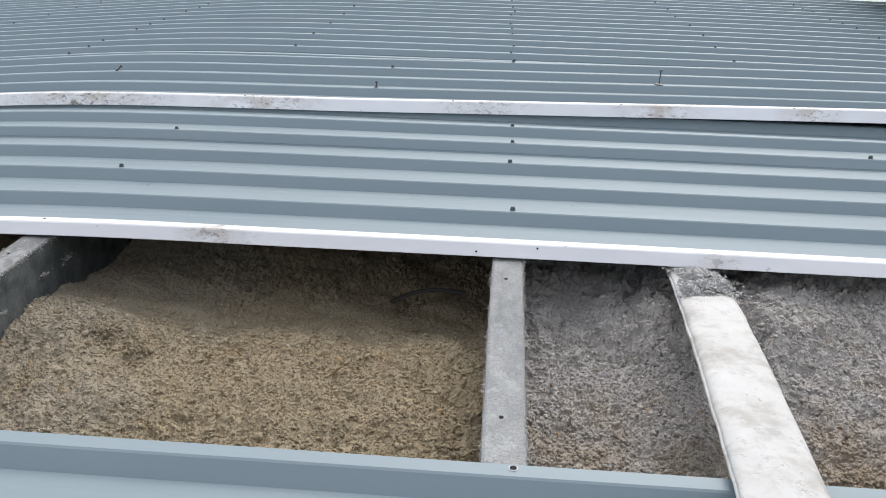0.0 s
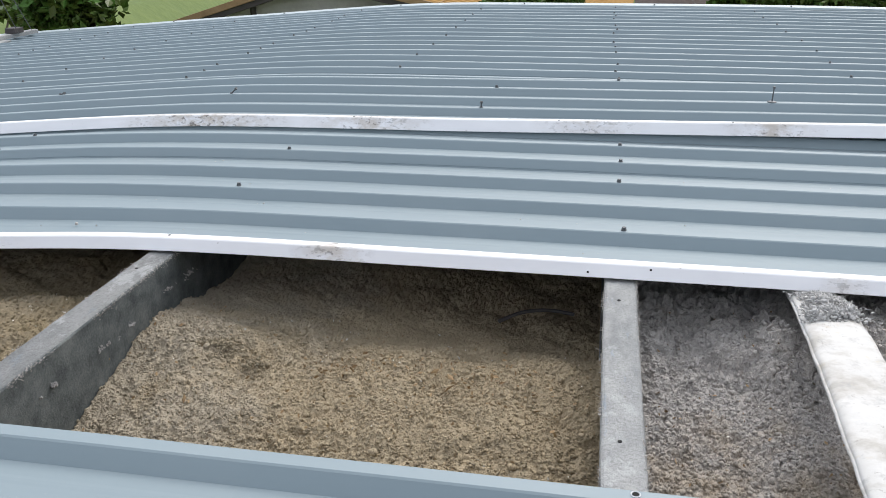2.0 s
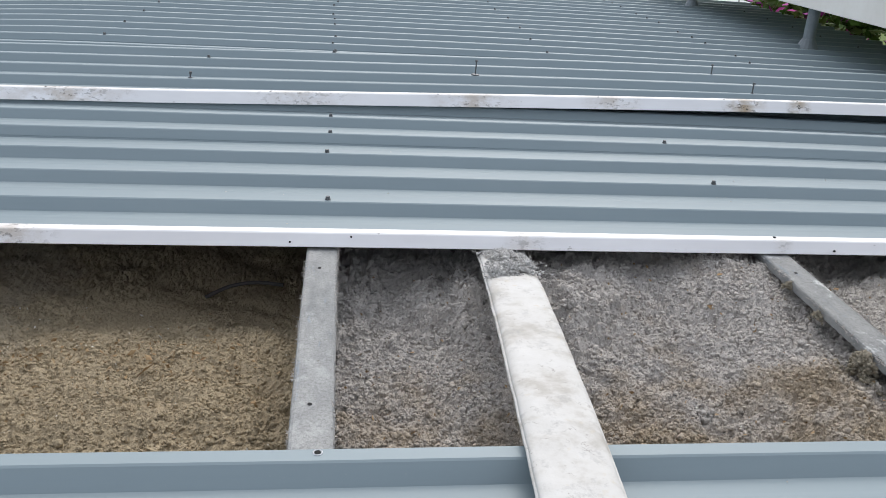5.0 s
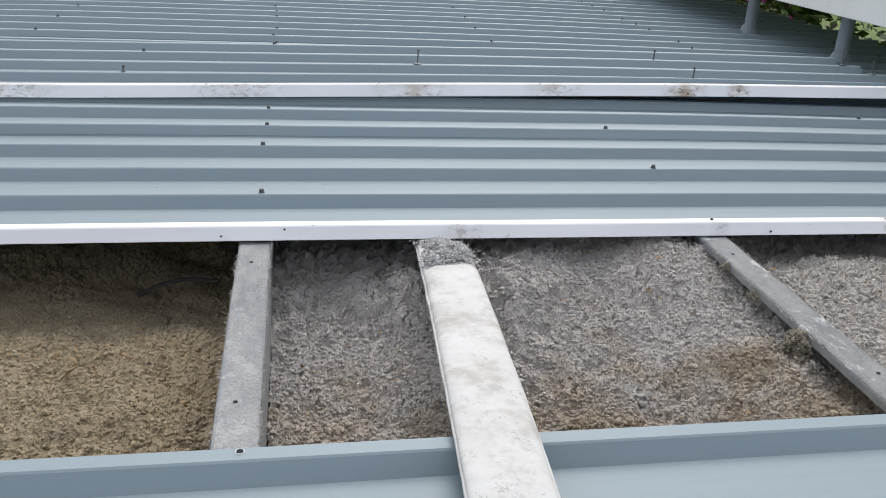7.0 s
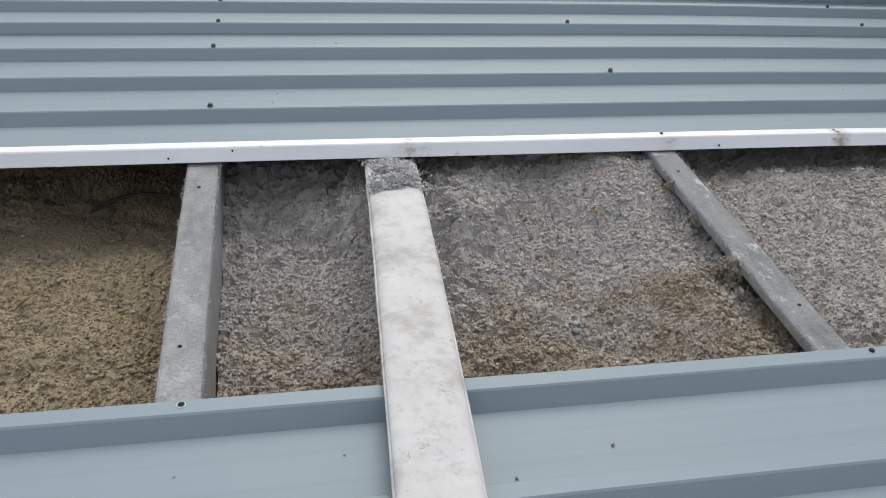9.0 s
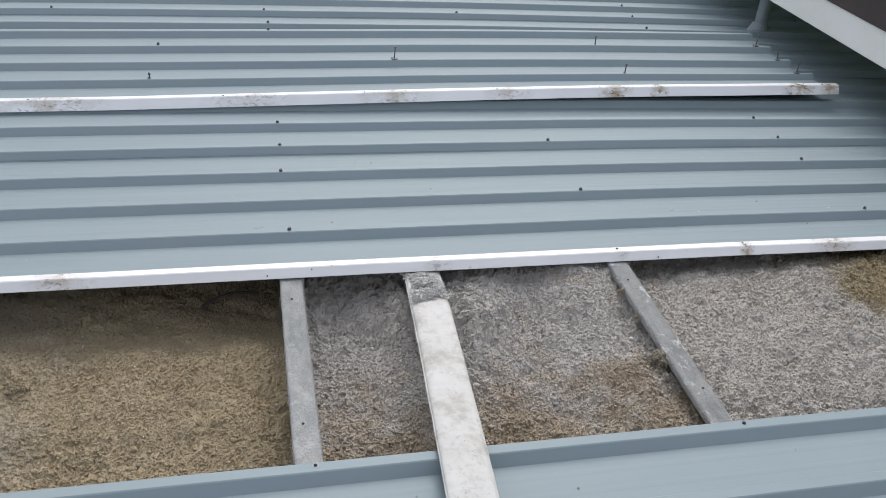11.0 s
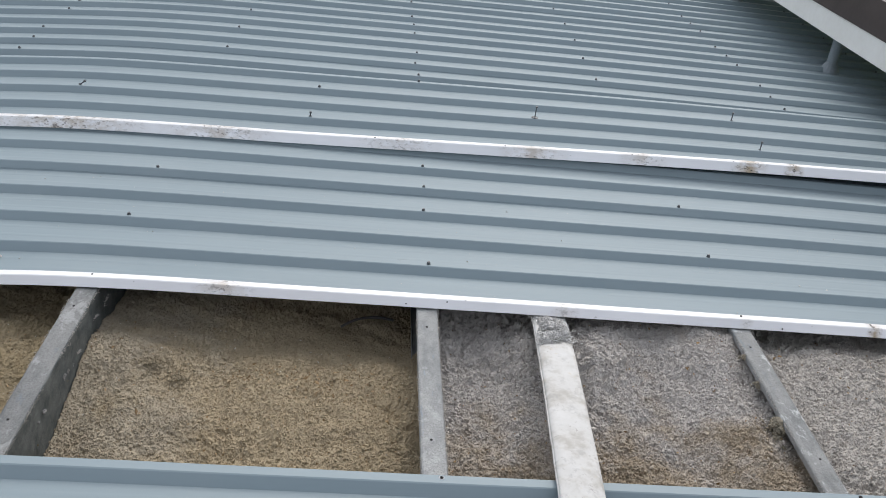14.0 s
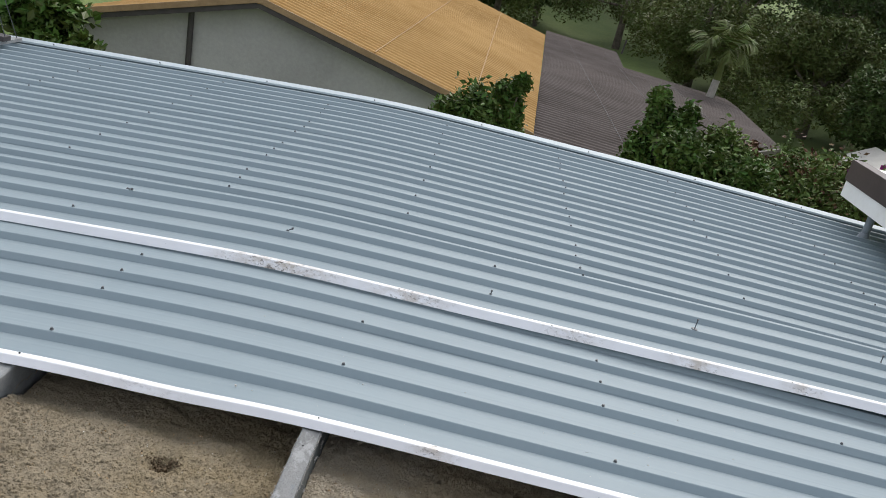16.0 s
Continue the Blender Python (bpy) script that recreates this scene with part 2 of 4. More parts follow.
FERN = simple("yellow_green_fern", (0.05, 0.085, 0.02), (0.13, 0.17, 0.04), 2.5, 0.55, island=0.4)
RED = simple("dull_red_leaf", (0.075, 0.040, 0.022), (0.14, 0.075, 0.04), 3, 0.6, island=0.4)
PINK = simple("magenta_flower", (0.28, 0.03, 0.20), (0.48, 0.07, 0.36), 6, 0.6, island=0.3)
PALE = simple("pale_flower", (0.65, 0.58, 0.50), (0.8, 0.75, 0.70), 6, 0.6)
BARK = simple("grey_brown_bark", (0.07, 0.055, 0.04), (0.17, 0.14, 0.11), 4, 0.9, relief=0.02)
PALMBARK = simple("pale_palm_bark", (0.22, 0.21, 0.18), (0.36, 0.34, 0.30), 4, 0.8)
for matt in (YELLOW, BROWNROOF):
    matt.node_tree.nodes["Principled BSDF"].inputs["Specular IOR Level"].default_value = 0.12
GRASS = simple("mown_grass", (0.075, 0.12, 0.025), (0.14, 0.19, 0.05), 0.22, 0.9, relief=0.05, fine=5)


# ---- mesh helpers ----
def mesh_of(name, verts, faces, mats, slots=None, smooth=False):
    me = bpy.data.meshes.new(name)
    me.from_pydata([tuple(v) for v in verts], [], [tuple(f) for f in faces])
    for m in mats if isinstance(mats, (list, tuple)) else [mats]:
        me.materials.append(m)
    if slots is not None:
        me.polygons.foreach_set("material_index", slots)
    if smooth:
        me.polygons.foreach_set("use_smooth", [True] * len(me.polygons))
    me.update()
    return me


def quads_mesh(name, v, quad, mats, smooth=False):
    """A mesh straight from arrays: v (n, 3), quad (m, 4) or (m, 3)."""
    v, quad = np.asarray(v, np.float32), np.asarray(quad, np.int32)
    me = bpy.data.meshes.new(name)
    k = quad.shape[1]
    me.vertices.add(len(v))
    me.vertices.foreach_set("co", v.ravel())
    me.loops.add(quad.size)
    me.loops.foreach_set("vertex_index", quad.ravel())
    me.polygons.add(len(quad))
    me.polygons.foreach_set("loop_start", np.arange(len(quad), dtype=np.int32) * k)
    for m in mats if isinstance(mats, (list, tuple)) else [mats]:
        me.materials.append(m)
    me.polygons.foreach_set("use_smooth", np.full(len(quad), smooth, bool))
    me.update(calc_edges=True)
    me.validate()
    return me


def thing(name, label, category, m=None, group="", kind="", data=None):
    ob = new(name, data)
    ob.matrix_world = m if m is not None else Matrix.Identity(4)
    return tagged(ob, label, category, group, kind)


def part(name, bm, mat, parent, label="", at=None):
    """Links a bmesh (or a ready mesh) as one mesh object under a thing or a part."""
    if isinstance(bm, bmesh.types.BMesh):
        me = bpy.data.meshes.new(name)
        bm.to_mesh(me)
        bm.free()
    else:
        me = bm
    if mat is not None and not me.materials:
        me.materials.append(mat)
    ob = new(name, me)
    ob.parent = parent
    if at is not None:
        ob.matrix_basis = at
    if label:
        ob["label"] = label
    return ob


def box(lo, hi, bevel=0.0, bm=None):
    bm = bm or bmesh.new()
    lo, hi = Vector(lo), Vector(hi)
    r = bmesh.ops.create_cube(bm, size=1, matrix=Matrix.Translation((lo + hi) / 2) @ Matrix.Diagonal((*(hi - lo), 1)))
    if bevel:
        es = list({e for v in r["verts"] for e in v.link_edges})
        bmesh.ops.bevel(bm, geom=es, offset=bevel, segments=2, affect="EDGES", profile=0.6)
    return bm


def tube(a, b, r0, r1=None, seg=10, bm=None):
    bm = bm or bmesh.new()
    a, b = Vector(a), Vector(b)
    d = b - a
    m = Matrix.Translation((a + b) / 2) @ d.to_track_quat("Z", "Y").to_matrix().to_4x4()
    bmesh.ops.create_cone(bm, cap_ends=True, segments=seg, radius1=r0, radius2=r0 if r1 is None else r1, depth=d.length, matrix=m)
    return bm


def vnoise(x, y, scale, seed):
    """Smooth value noise on arrays, about -1 to 1."""
    x, y = np.asarray(x) * scale, np.asarray(y) * scale
    xi, yi = np.floor(x).astype(np.int64), np.floor(y).astype(np.int64)
    fx, fy = x - xi, y - yi
    fx, fy = fx * fx * (3 - 2 * fx), fy * fy * (3 - 2 * fy)

    def h(a, b):
        n = (a * 374761393 + b * 668265263 + seed * 974634777) & 0x7FFFFFFF
        n = ((n ^ (n >> 13)) * 1274126177) & 0x7FFFFFFF
        return ((n ^ (n >> 16)) & 0xFFFF) / 32767.5 - 1

    return (h(xi, yi) * (1 - fx) + h(xi + 1, yi) * fx) * (1 - fy) + (h(xi, yi + 1) * (1 - fx) + h(xi + 1, yi + 1) * fx) * fy


def leaf_cloud(centres, sizes, rng, long=2.0, flat=0.25):
    """Bent four-cornered leaves at the centres, turned at random."""
    n = len(centres)
    d = rng.normal(0, 1, (n, 3))
    d[:, 2] = d[:, 2] * 0.7 + 0.1
    d /= np.linalg.norm(d, axis=1, keepdims=True)
    s = np.cross(d, rng.normal(0, 1, (n, 3)))
    s /= np.linalg.norm(s, axis=1, keepdims=True)
    u = np.cross(s, d)
    L, W = sizes[:, None] * long * 0.5, sizes[:, None] * 0.5
    v = np.stack([centres - d * L, centres + s * W + u * W * flat, centres + d * L, centres - s * W + u * W * flat], 1)
    q = np.arange(n * 4).reshape(n, 4)
    return v.reshape(-1, 3), q


def step(a):
    a = np.clip(a, 0, 1)
    return a * a * (3 - 2 * a)


# ---- the roof ----
P = 0.1905          # rib pitch; a sheet covers four
CREST, BASE, RIB = 0.0130, 0.0315, 0.0272
XL, XR = -9.2, 3.4


def sag(x):
    """The roof folds over gently beyond x = -1.5 and dips slightly towards the patio."""
    x = np.asarray(x, float)
    return -0.08 * 0.22 * np.log1p(np.exp(-(x + 1.5) / 0.22)) - 0.015 * 0.3 * np.log1p(np.exp((x - 1.25) / 0.3))


def profile(first, last, near_lip, far_lip, skirt=0.0):
    """(y, z) of a ribbed sheet from rib first to rib last, crests at z = 0."""
    pts = []
    for k in range(first, last + 1):
        y = k * P
        if k > first or near_lip:
            pts += [(y - BASE, -RIB)] if k > first else [(y - BASE + 0.002 - 0.7 * skirt, -RIB + 0.003 - skirt)]
            pts += [(y - CREST - 0.0015, -0.0022)]
        pts += [(y - CREST + 0.0015, 0.0)]
        pts += [(y + CREST - 0.0015, 0.0)]
        if k < last or far_lip:
            pts += [(y + CREST + 0.0015, -0.0022)]
            pts += [(y + BASE, -RIB)]
        if k < last:
            for s in (0.36, 0.64):
                c = y + s * P
                pts += [(c - 0.009, -RIB), (c - 0.003, -RIB + 0.00035), (c + 0.003, -RIB + 0.00035), (c + 0.009, -RIB)]
    return pts


def sheet_mesh(name, first, last, x0, x1, near_lip=True, far_lip=True, lift=None, white=False, dents=(), edge=None, skirt=0.0):
    pr = np.array(profile(first, last, near_lip, far_lip, skirt))
    xs = np.unique(np.concatenate([np.linspace(x0, x1, 45), np.linspace(max(x0, -2.6), -0.4, 30)]))
    n, th = len(pr), 0.0012
    # underside: the profile shifted down by the sheet's thickness
    top, bot = pr, pr - [0, th]
    loop = np.concatenate([top, bot[::-1]])
    X = np.repeat(xs, len(loop))
    Y = np.tile(loop[:, 0], len(xs))
    Z = np.tile(loop[:, 1], len(xs)) + sag(X)
    Z = Z + 0.0016 * vnoise(X, Y, 1.3, 50) + 0.0005 * vnoise(X, Y, 4, 80)
    if lift is not None:
        Z = Z + lift(X, Y)
    for dx, dy, r, d in dents:
        Z = Z - d * np.exp(-((X - dx) ** 2 + (Y - dy) ** 2 * 3) / r**2)
    Y = Y + 0.0012 * vnoise(X, Y * 0, 1.1, 7)
    m = len(loop)
    i, j = np.meshgrid(np.arange(len(xs) - 1), np.arange(m), indexing="ij")
    j2 = (j + 1) % m
    q = np.stack([i * m + j, i * m + j2, (i + 1) * m + j2, (i + 1) * m + j], -1).reshape(-1, 4)[:, ::-1]
    me = quads_mesh(name, np.stack([X, Y, Z], -1), q, [PAINT, edge or LIP])
    if white:
        limit = first * P + 0.004
        cen = np.empty(len(me.polygons) * 3, np.float32)
        me.polygons.foreach_get("center", cen)
        me.polygons.foreach_set("material_index", (cen.reshape(-1, 3)[:, 1] < limit).astype(np.int32))
    return me


def screw_mesh(stem=0.0):
    """A hexagon-headed roofing screw with a washer; stem: how far it has backed out."""
    bm = bmesh.new()
    tube((0, 0, 0), (0, 0, 0.002), 0.0072, 0.006, 12, bm)
    z = 0.002 + stem
    if stem:
        tube((0, 0, 0), (0, 0, z), 0.0028, None, 8, bm)
    tube((0, 0, z), (0, 0, z + 0.0015), 0.0062, None, 12, bm)
    tube((0, 0, z + 0.0015), (0, 0, z + 0.007), 0.0052, 0.0048, 6, bm)
    me = bpy.data.meshes.new("screw")
    bm.to_mesh(me)
    bm.free()
    me.materials.append(STEEL)
    return me


def cyclone_mesh():
    """A backed-out screw over a wide curved washer."""
    bm = bmesh.new()
    tube((0, 0, 0), (0, 0, 0.052), 0.0026, None, 8, bm)
    tube((0, 0, 0.050), (0, 0, 0.056), 0.0055, 0.005, 6, bm)
    bmesh.ops.create_uvsphere(bm, u_segments=14, v_segments=7, radius=0.0165, matrix=Matrix.Translation((0, 0, 0.002)) @ Matrix.Diagonal((1, 1, 0.22, 1)))
    me = bpy.data.meshes.new("screw")
    bm.to_mesh(me)
    bm.free()
    me.materials.append(STEEL)
    return me


def ring_mesh(k0=0.62):
    bm = bmesh.new()
    for r0, r1, z0, z1 in ((0.0105, 0.0075, 0.0, 0.0012),):
        ring = []
        for k in range(18):
            a = 2 * math.pi * k / 18
            ring.append([bm.verts.new((k0 * r * math.cos(a), k0 * r * math.sin(a), z)) for r, z in ((r0, z0), ((r0 + r1) / 2, z1), (r1, z0))])
        for k in range(18):
            a, b = ring[k], ring[(k + 1) % 18]
            for s in range(2):
                bm.faces.new((a[s], b[s], b[s + 1], a[s + 1]))
    me = bpy.data.meshes.new("hole_rim")
    bm.to_mesh(me)
    bm.free()
    me.materials.append(LIP)
    return me


def disc_mesh(r):
    bm = tube((0, 0, -0.002), (0, 0, 0.0009), r, r, 14)
    me = bpy.data.meshes.new("screw_hole")
    bm.to_mesh(me)
    bm.free()
    me.materials.append(HOLE)
    return me


STUB, SCUFF = screw_mesh(0.012), disc_mesh(0.0022)
SCREW, LOOSE, CYCLONE, RIM, HOLE_BIG, HOLE_SMALL = screw_mesh(), screw_mesh(0.032), cyclone_mesh(), ring_mesh(), disc_mesh(0.0042), disc_mesh(0.0034)


def put_screw(sheet, me, x, y, dz=0.0, lean=(0, 0), name="screw"):
    return part(name, me, None, sheet, "", pose(x, y, float(sag(x)) + dz, lean[0], lean[1], random.uniform(0, 60)))


def wants_screw(col, row):
    return row % 4 != 2 if col % 2 == 0 else row % 2 == 0


def add_screws(sheet, first, last, cols, skip=()):
    for col in cols:
        for row in range(first, last + 1):
            if wants_screw(col, row) and (col, row) not in skip and not (row == last):
                put_screw(sheet, SCREW, col * 1.0 + random.uniform(-0.014, 0.014), row * P + random.uniform(-0.005, 0.003))


GRP = "ribbed roof sheets"
COLS = range(-8, 4)
# near sheets, on which one stands
for n in range(6):
    last = -4 - 4 * n
    first = last - 4
    lab = "blue-grey painted ribbed steel roof sheet with an exposed rib edge" if n == 0 else "blue-grey painted ribbed steel roof sheet, screwed down"
    s = thing("roof_sheet", lab, "roof sheet", TILT, GRP, data=sheet_mesh("roof_sheet", first, last, XL, XR, near_lip=True, far_lip=True, lift=lambda X, Y, n=n: -0.0022 * (n % 2)))
    add_screws(s, first, last, COLS, skip={(0, -5)})
    if n == 0:
        put_screw(s, LOOSE, 0.0, -5 * P)
        put_screw(s, RIM, 0.0, -4 * P + 0.004, 0.0006, name="hole_rim")
        for x in (0.0, 1.012, -0.99, 2.0):
            put_screw(s, HOLE_BIG, x, -4 * P + 0.004, 0.0, name="screw_hole")

# the sheet beyond the opening: its white underlap lies bare
def droop(X, Y):
    """The bare edge hangs slightly between two purlins."""
    return -0.014 * np.exp(-(((X + 1.5) / 0.3) ** 2)) * (1 - step(Y / 0.3))


mid = thing("roof_sheet", "blue-grey ribbed roof sheet with bare white stained edge", "roof sheet", TILT, GRP,
            data=sheet_mesh("roof_sheet", 0, 4, XL, XR, white=True, lift=droop, dents=((-0.93, 0.33, 0.04, 0.0022), (-0.90, 0.10, 0.04, 0.0022), (-0.84, 0.60, 0.05, 0.002))))
add_screws(mid, 1, 4, COLS)
for x in (-2.0, -1.006, 0.0, 0.99, 1.424, 2.0):
    put_screw(mid, HOLE_SMALL, x, 0.004, name="screw_hole")
for x, z in ((-0.075, -0.016), (1.12, -0.020), (0.05, -0.006)):
    part("scuff", SCUFF, None, mid, "", pose(x, -0.0145 + (z + 0.0022) * 0.735 - 0.0002, z, 54, 0, 0))
mid2 = thing("roof_sheet", "blue-grey ribbed roof sheet tucked under a loose sheet", "roof sheet", TILT, GRP,
             data=sheet_mesh("roof_sheet", 4, 6, XL, XR, far_lip=False, lift=lambda X, Y: 0.0022 + 0 * X))
for col in COLS:
    for row in (4, 5):
        if wants_screw(col, row):
            put_screw(mid2, SCREW, col + random.uniform(-0.012, 0.012), row * P - 0.003, 0.0016)

thing("roof_sheet", "short blue-grey ribbed roof sheet end beside the loose sheet", "roof sheet", TILT, GRP,
      data=sheet_mesh("roof_sheet", 6, 8, 2.40, XR, lift=lambda X, Y: -0.0004 + 0 * X))

# far fixed sheets up to the far edge
for n in range(5):
    first = 8 + 4 * n
    s = thing("roof_sheet", "blue-grey painted ribbed steel roof sheet, screwed down", "roof sheet", TILT, GRP,
              data=sheet_mesh("roof_sheet", first, first + 4, XL, XR, lift=lambda X, Y, n=n: 0.0022 * (n % 2) + 0 * X))
    for col in COLS:
        for row in range(first, first + 4):
            if row >= 11 and wants_screw(col, row):
                put_screw(s, SCREW, col + random.uniform(-0.015, 0.015), row * P - 0.002, 0.0016)


# a loose sheet lies over them, shifted by two ribs
def loose_lift(X, Y):
    return 0.015 + 0.005 * np.exp(-(((X + 1.7) / 0.5) ** 2)) + 0.008 * np.clip(X + 1.8, 0, 5) + 0.018 * np.clip(X + 0.6, 0, 3) * np.clip((7.2 * P - Y) / P, 0, 1) * 0.6


loose = thing("loose_roof_sheet", "loose blue-grey roof sheet with stained white edge and raised screws", "roof sheet", TILT, GRP,
              data=sheet_mesh("loose_roof_sheet", 6, 10, XL, 2.50, white=True, lift=loose_lift, edge=LIP_LOOSE, skirt=0.010))


def on_loose(x, y):
    return float(loose_lift(np.float64(x), np.float64(y)))


for x, row, me, lean in ((0.533, 8, CYCLONE, (0, 2)), (1.55, 9, LOOSE, (0, 0)), (1.55, 7, LOOSE, (0, 4)), (-0.477, 9, SCREW, (0, 0)), (-0.486, 7, STUB, (0, 3)),
                         (-1.518, 8, LOOSE, (35, 40)), (-2.5, 7, SCREW, (0, 0)), (-2.407, 9, LOOSE, (55, 60)), (0.0, 10, SCREW, (0, 0)),
                         (2.42, 7, CYCLONE, (0, 8)), (2.43, 8, CYCLONE, (0, -6)), (2.42, 9, CYCLONE, (0, 5))):
    put_screw(loose, me, x, row * P + 0.003, on_loose(x, row * P), lean)
for x, y in ((1.35, 6), (1.62, 6), (2.3, 6), (2.42, 6), (0.35, 6), (-0.9, 6), (-0.2, 6), (0.9, 6)):
    put_screw(loose, HOLE_SMALL, x, 6 * P - 0.006, on_loose(x, 6 * P), name="screw_hole")

part("scratch", tube((-0.155, 0.235, -RIB + 0.0004), (-0.035, 0.262, -RIB + 0.0004), 0.0012, 0.0006, 6), simple("dark_scratch", (0.10, 0.12, 0.11), (0.16, 0.18, 0.17), 60, 0.6), mid)

# far edge flashing
bmf = bmesh.new()
xs = np.linspace(XL, XR, 60)
rows = []
for x in xs:
    z = float(sag(x))
    rows.append([bmf.verts.new((x, y, z + dz)) for y, dz in ((28 * P - 0.06, -0.010), (28 * P - 0.055, 0.006), (28 * P + 0.10, 0.008), (28 * P + 0.105, -0.10), (28 * P + 0.102, -0.10), (28 * P + 0.097, 0.003), (28 * P - 0.055, 0.003))])
for a, b in zip(rows, rows[1:]):
    for k in range(7):
        bmf.faces.new((a[k], b[k], b[(k + 1) % 7], a[(k + 1) % 7]))
bmesh.ops.recalc_face_normals(bmf, faces=bmf.faces)
mef = bpy.data.meshes.new("edge_flashing")
bmf.to_mesh(mef)
bmf.free()
mef.materials.append(simple("pale_flashing", (0.33, 0.385, 0.41), (0.38, 0.44, 0.465), 3, 0.45))
flashing = thing("edge_flashing", "pale folded steel flashing along the roof's far edge", "flashing", TILT, data=mef)
for k in range(-7, 4):
    put_screw(flashing, SCREW, k + 0.3, 28 * P - 0.03, 0.008)

# purlins: C sections, web on the +x side, open to -x
TOPZ = -RIB - 0.0040


def purlin(x, web):
    w, d, t, lip, r = 0.064, 0.20, 0.0025, 0.018, 0.006
    outer = [(-w + 0, -lip), (-w, -r), (-w + 0.002, -0.002), (-w + r, 0), (-r, 0), (-0.002, -0.002), (0, -r), (0, -d + r), (-0.002, -d + 0.002), (-r, -d), (-w + r, -d), (-w, -d + r), (-w, -d + lip)]
    inner = [(-w + t, -lip), (-w + t, -r), (-w + r, -t), (-r, -t), (-t, -r), (-t, -d + r), (-r, -d + t), (-w + r, -d + t), (-w + t, -d + r), (-w + t, -d + lip)]
    loop = outer + inner[::-1]
    ys = np.linspace(-4.7, 28 * P, 40)
    drop = 0.006 if x < -1.5 else 0.0
    v = [(x + a + 0.002 * math.sin(3 * y + x), y, TOPZ - drop + float(sag(x)) + b) for y in ys for a, b in loop]
    m = len(loop)
    q = [(i * m + j, i * m + (j + 1) % m, (i + 1) * m + (j + 1) % m, (i + 1) * m + j) for i in range(len(ys) - 1) for j in range(m)]
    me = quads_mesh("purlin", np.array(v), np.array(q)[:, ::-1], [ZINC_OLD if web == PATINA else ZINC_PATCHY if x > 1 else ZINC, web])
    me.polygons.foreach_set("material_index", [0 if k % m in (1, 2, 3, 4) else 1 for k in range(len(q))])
    ob = thing("purlin", "weathered galvanised steel purlin with dusty white film", "purlin", TILT, "roof purlins", data=me)
    for y in (-0.60, -0.12):
        part("nail_hole", HOLE_SMALL, None, ob, "", pose(x - 0.032 + random.uniform(-0.012, 0.012), y, TOPZ + float(sag(x))))
    return ob


def purlin_dust(ob, x):
    """Short fibres caught along both top edges of a purlin."""
    rng = np.random.default_rng(int(abs(x) * 100))
    n = 1500
    side = rng.integers(0, 2, n)
    y = rng.uniform(-0.74, 0.02, n)
    keep = vnoise(y, side * 5.0, 16, 3) > -0.3
    c = np.stack([x - 0.064 * side + rng.normal(0, 0.0012, n) + 0.002 * np.sin(3 * y + x), y, TOPZ + float(sag(x)) - 0.001 - np.abs(rng.normal(0, 0.006, n))], -1)[keep]
    hv, hf = fibres(c, 0.0034, rng)
    part("dust_fringe", quads_mesh("dust_fringe", hv, hf, fluff_material("purlin_dust", GREY, TAN, RUST, 50, 1, island=True)), None, ob, "grey fibre dust caught on the edges")["kind"] = "stuff"


PX = [-8.0, -7.0, -6.0, -5.0, -4.0, -3.0, -2.0, -0.982, 0.023, 1.018, 2.03, 3.05]
# ---- loose-fill insulation in the bays ----
def turned(X, Y, deg):
    c, q = math.cos(radians(deg)), math.sin(radians(deg))
    return X * c - Y * q, X * q + Y * c


def puffs(X, Y, scale, seed):
    """Rounded puffs with sharp creases between them, 0 to 1."""
    a, b = turned(X, Y, 31 * seed % 180)
    return np.abs(vnoise(a, b, scale, seed))


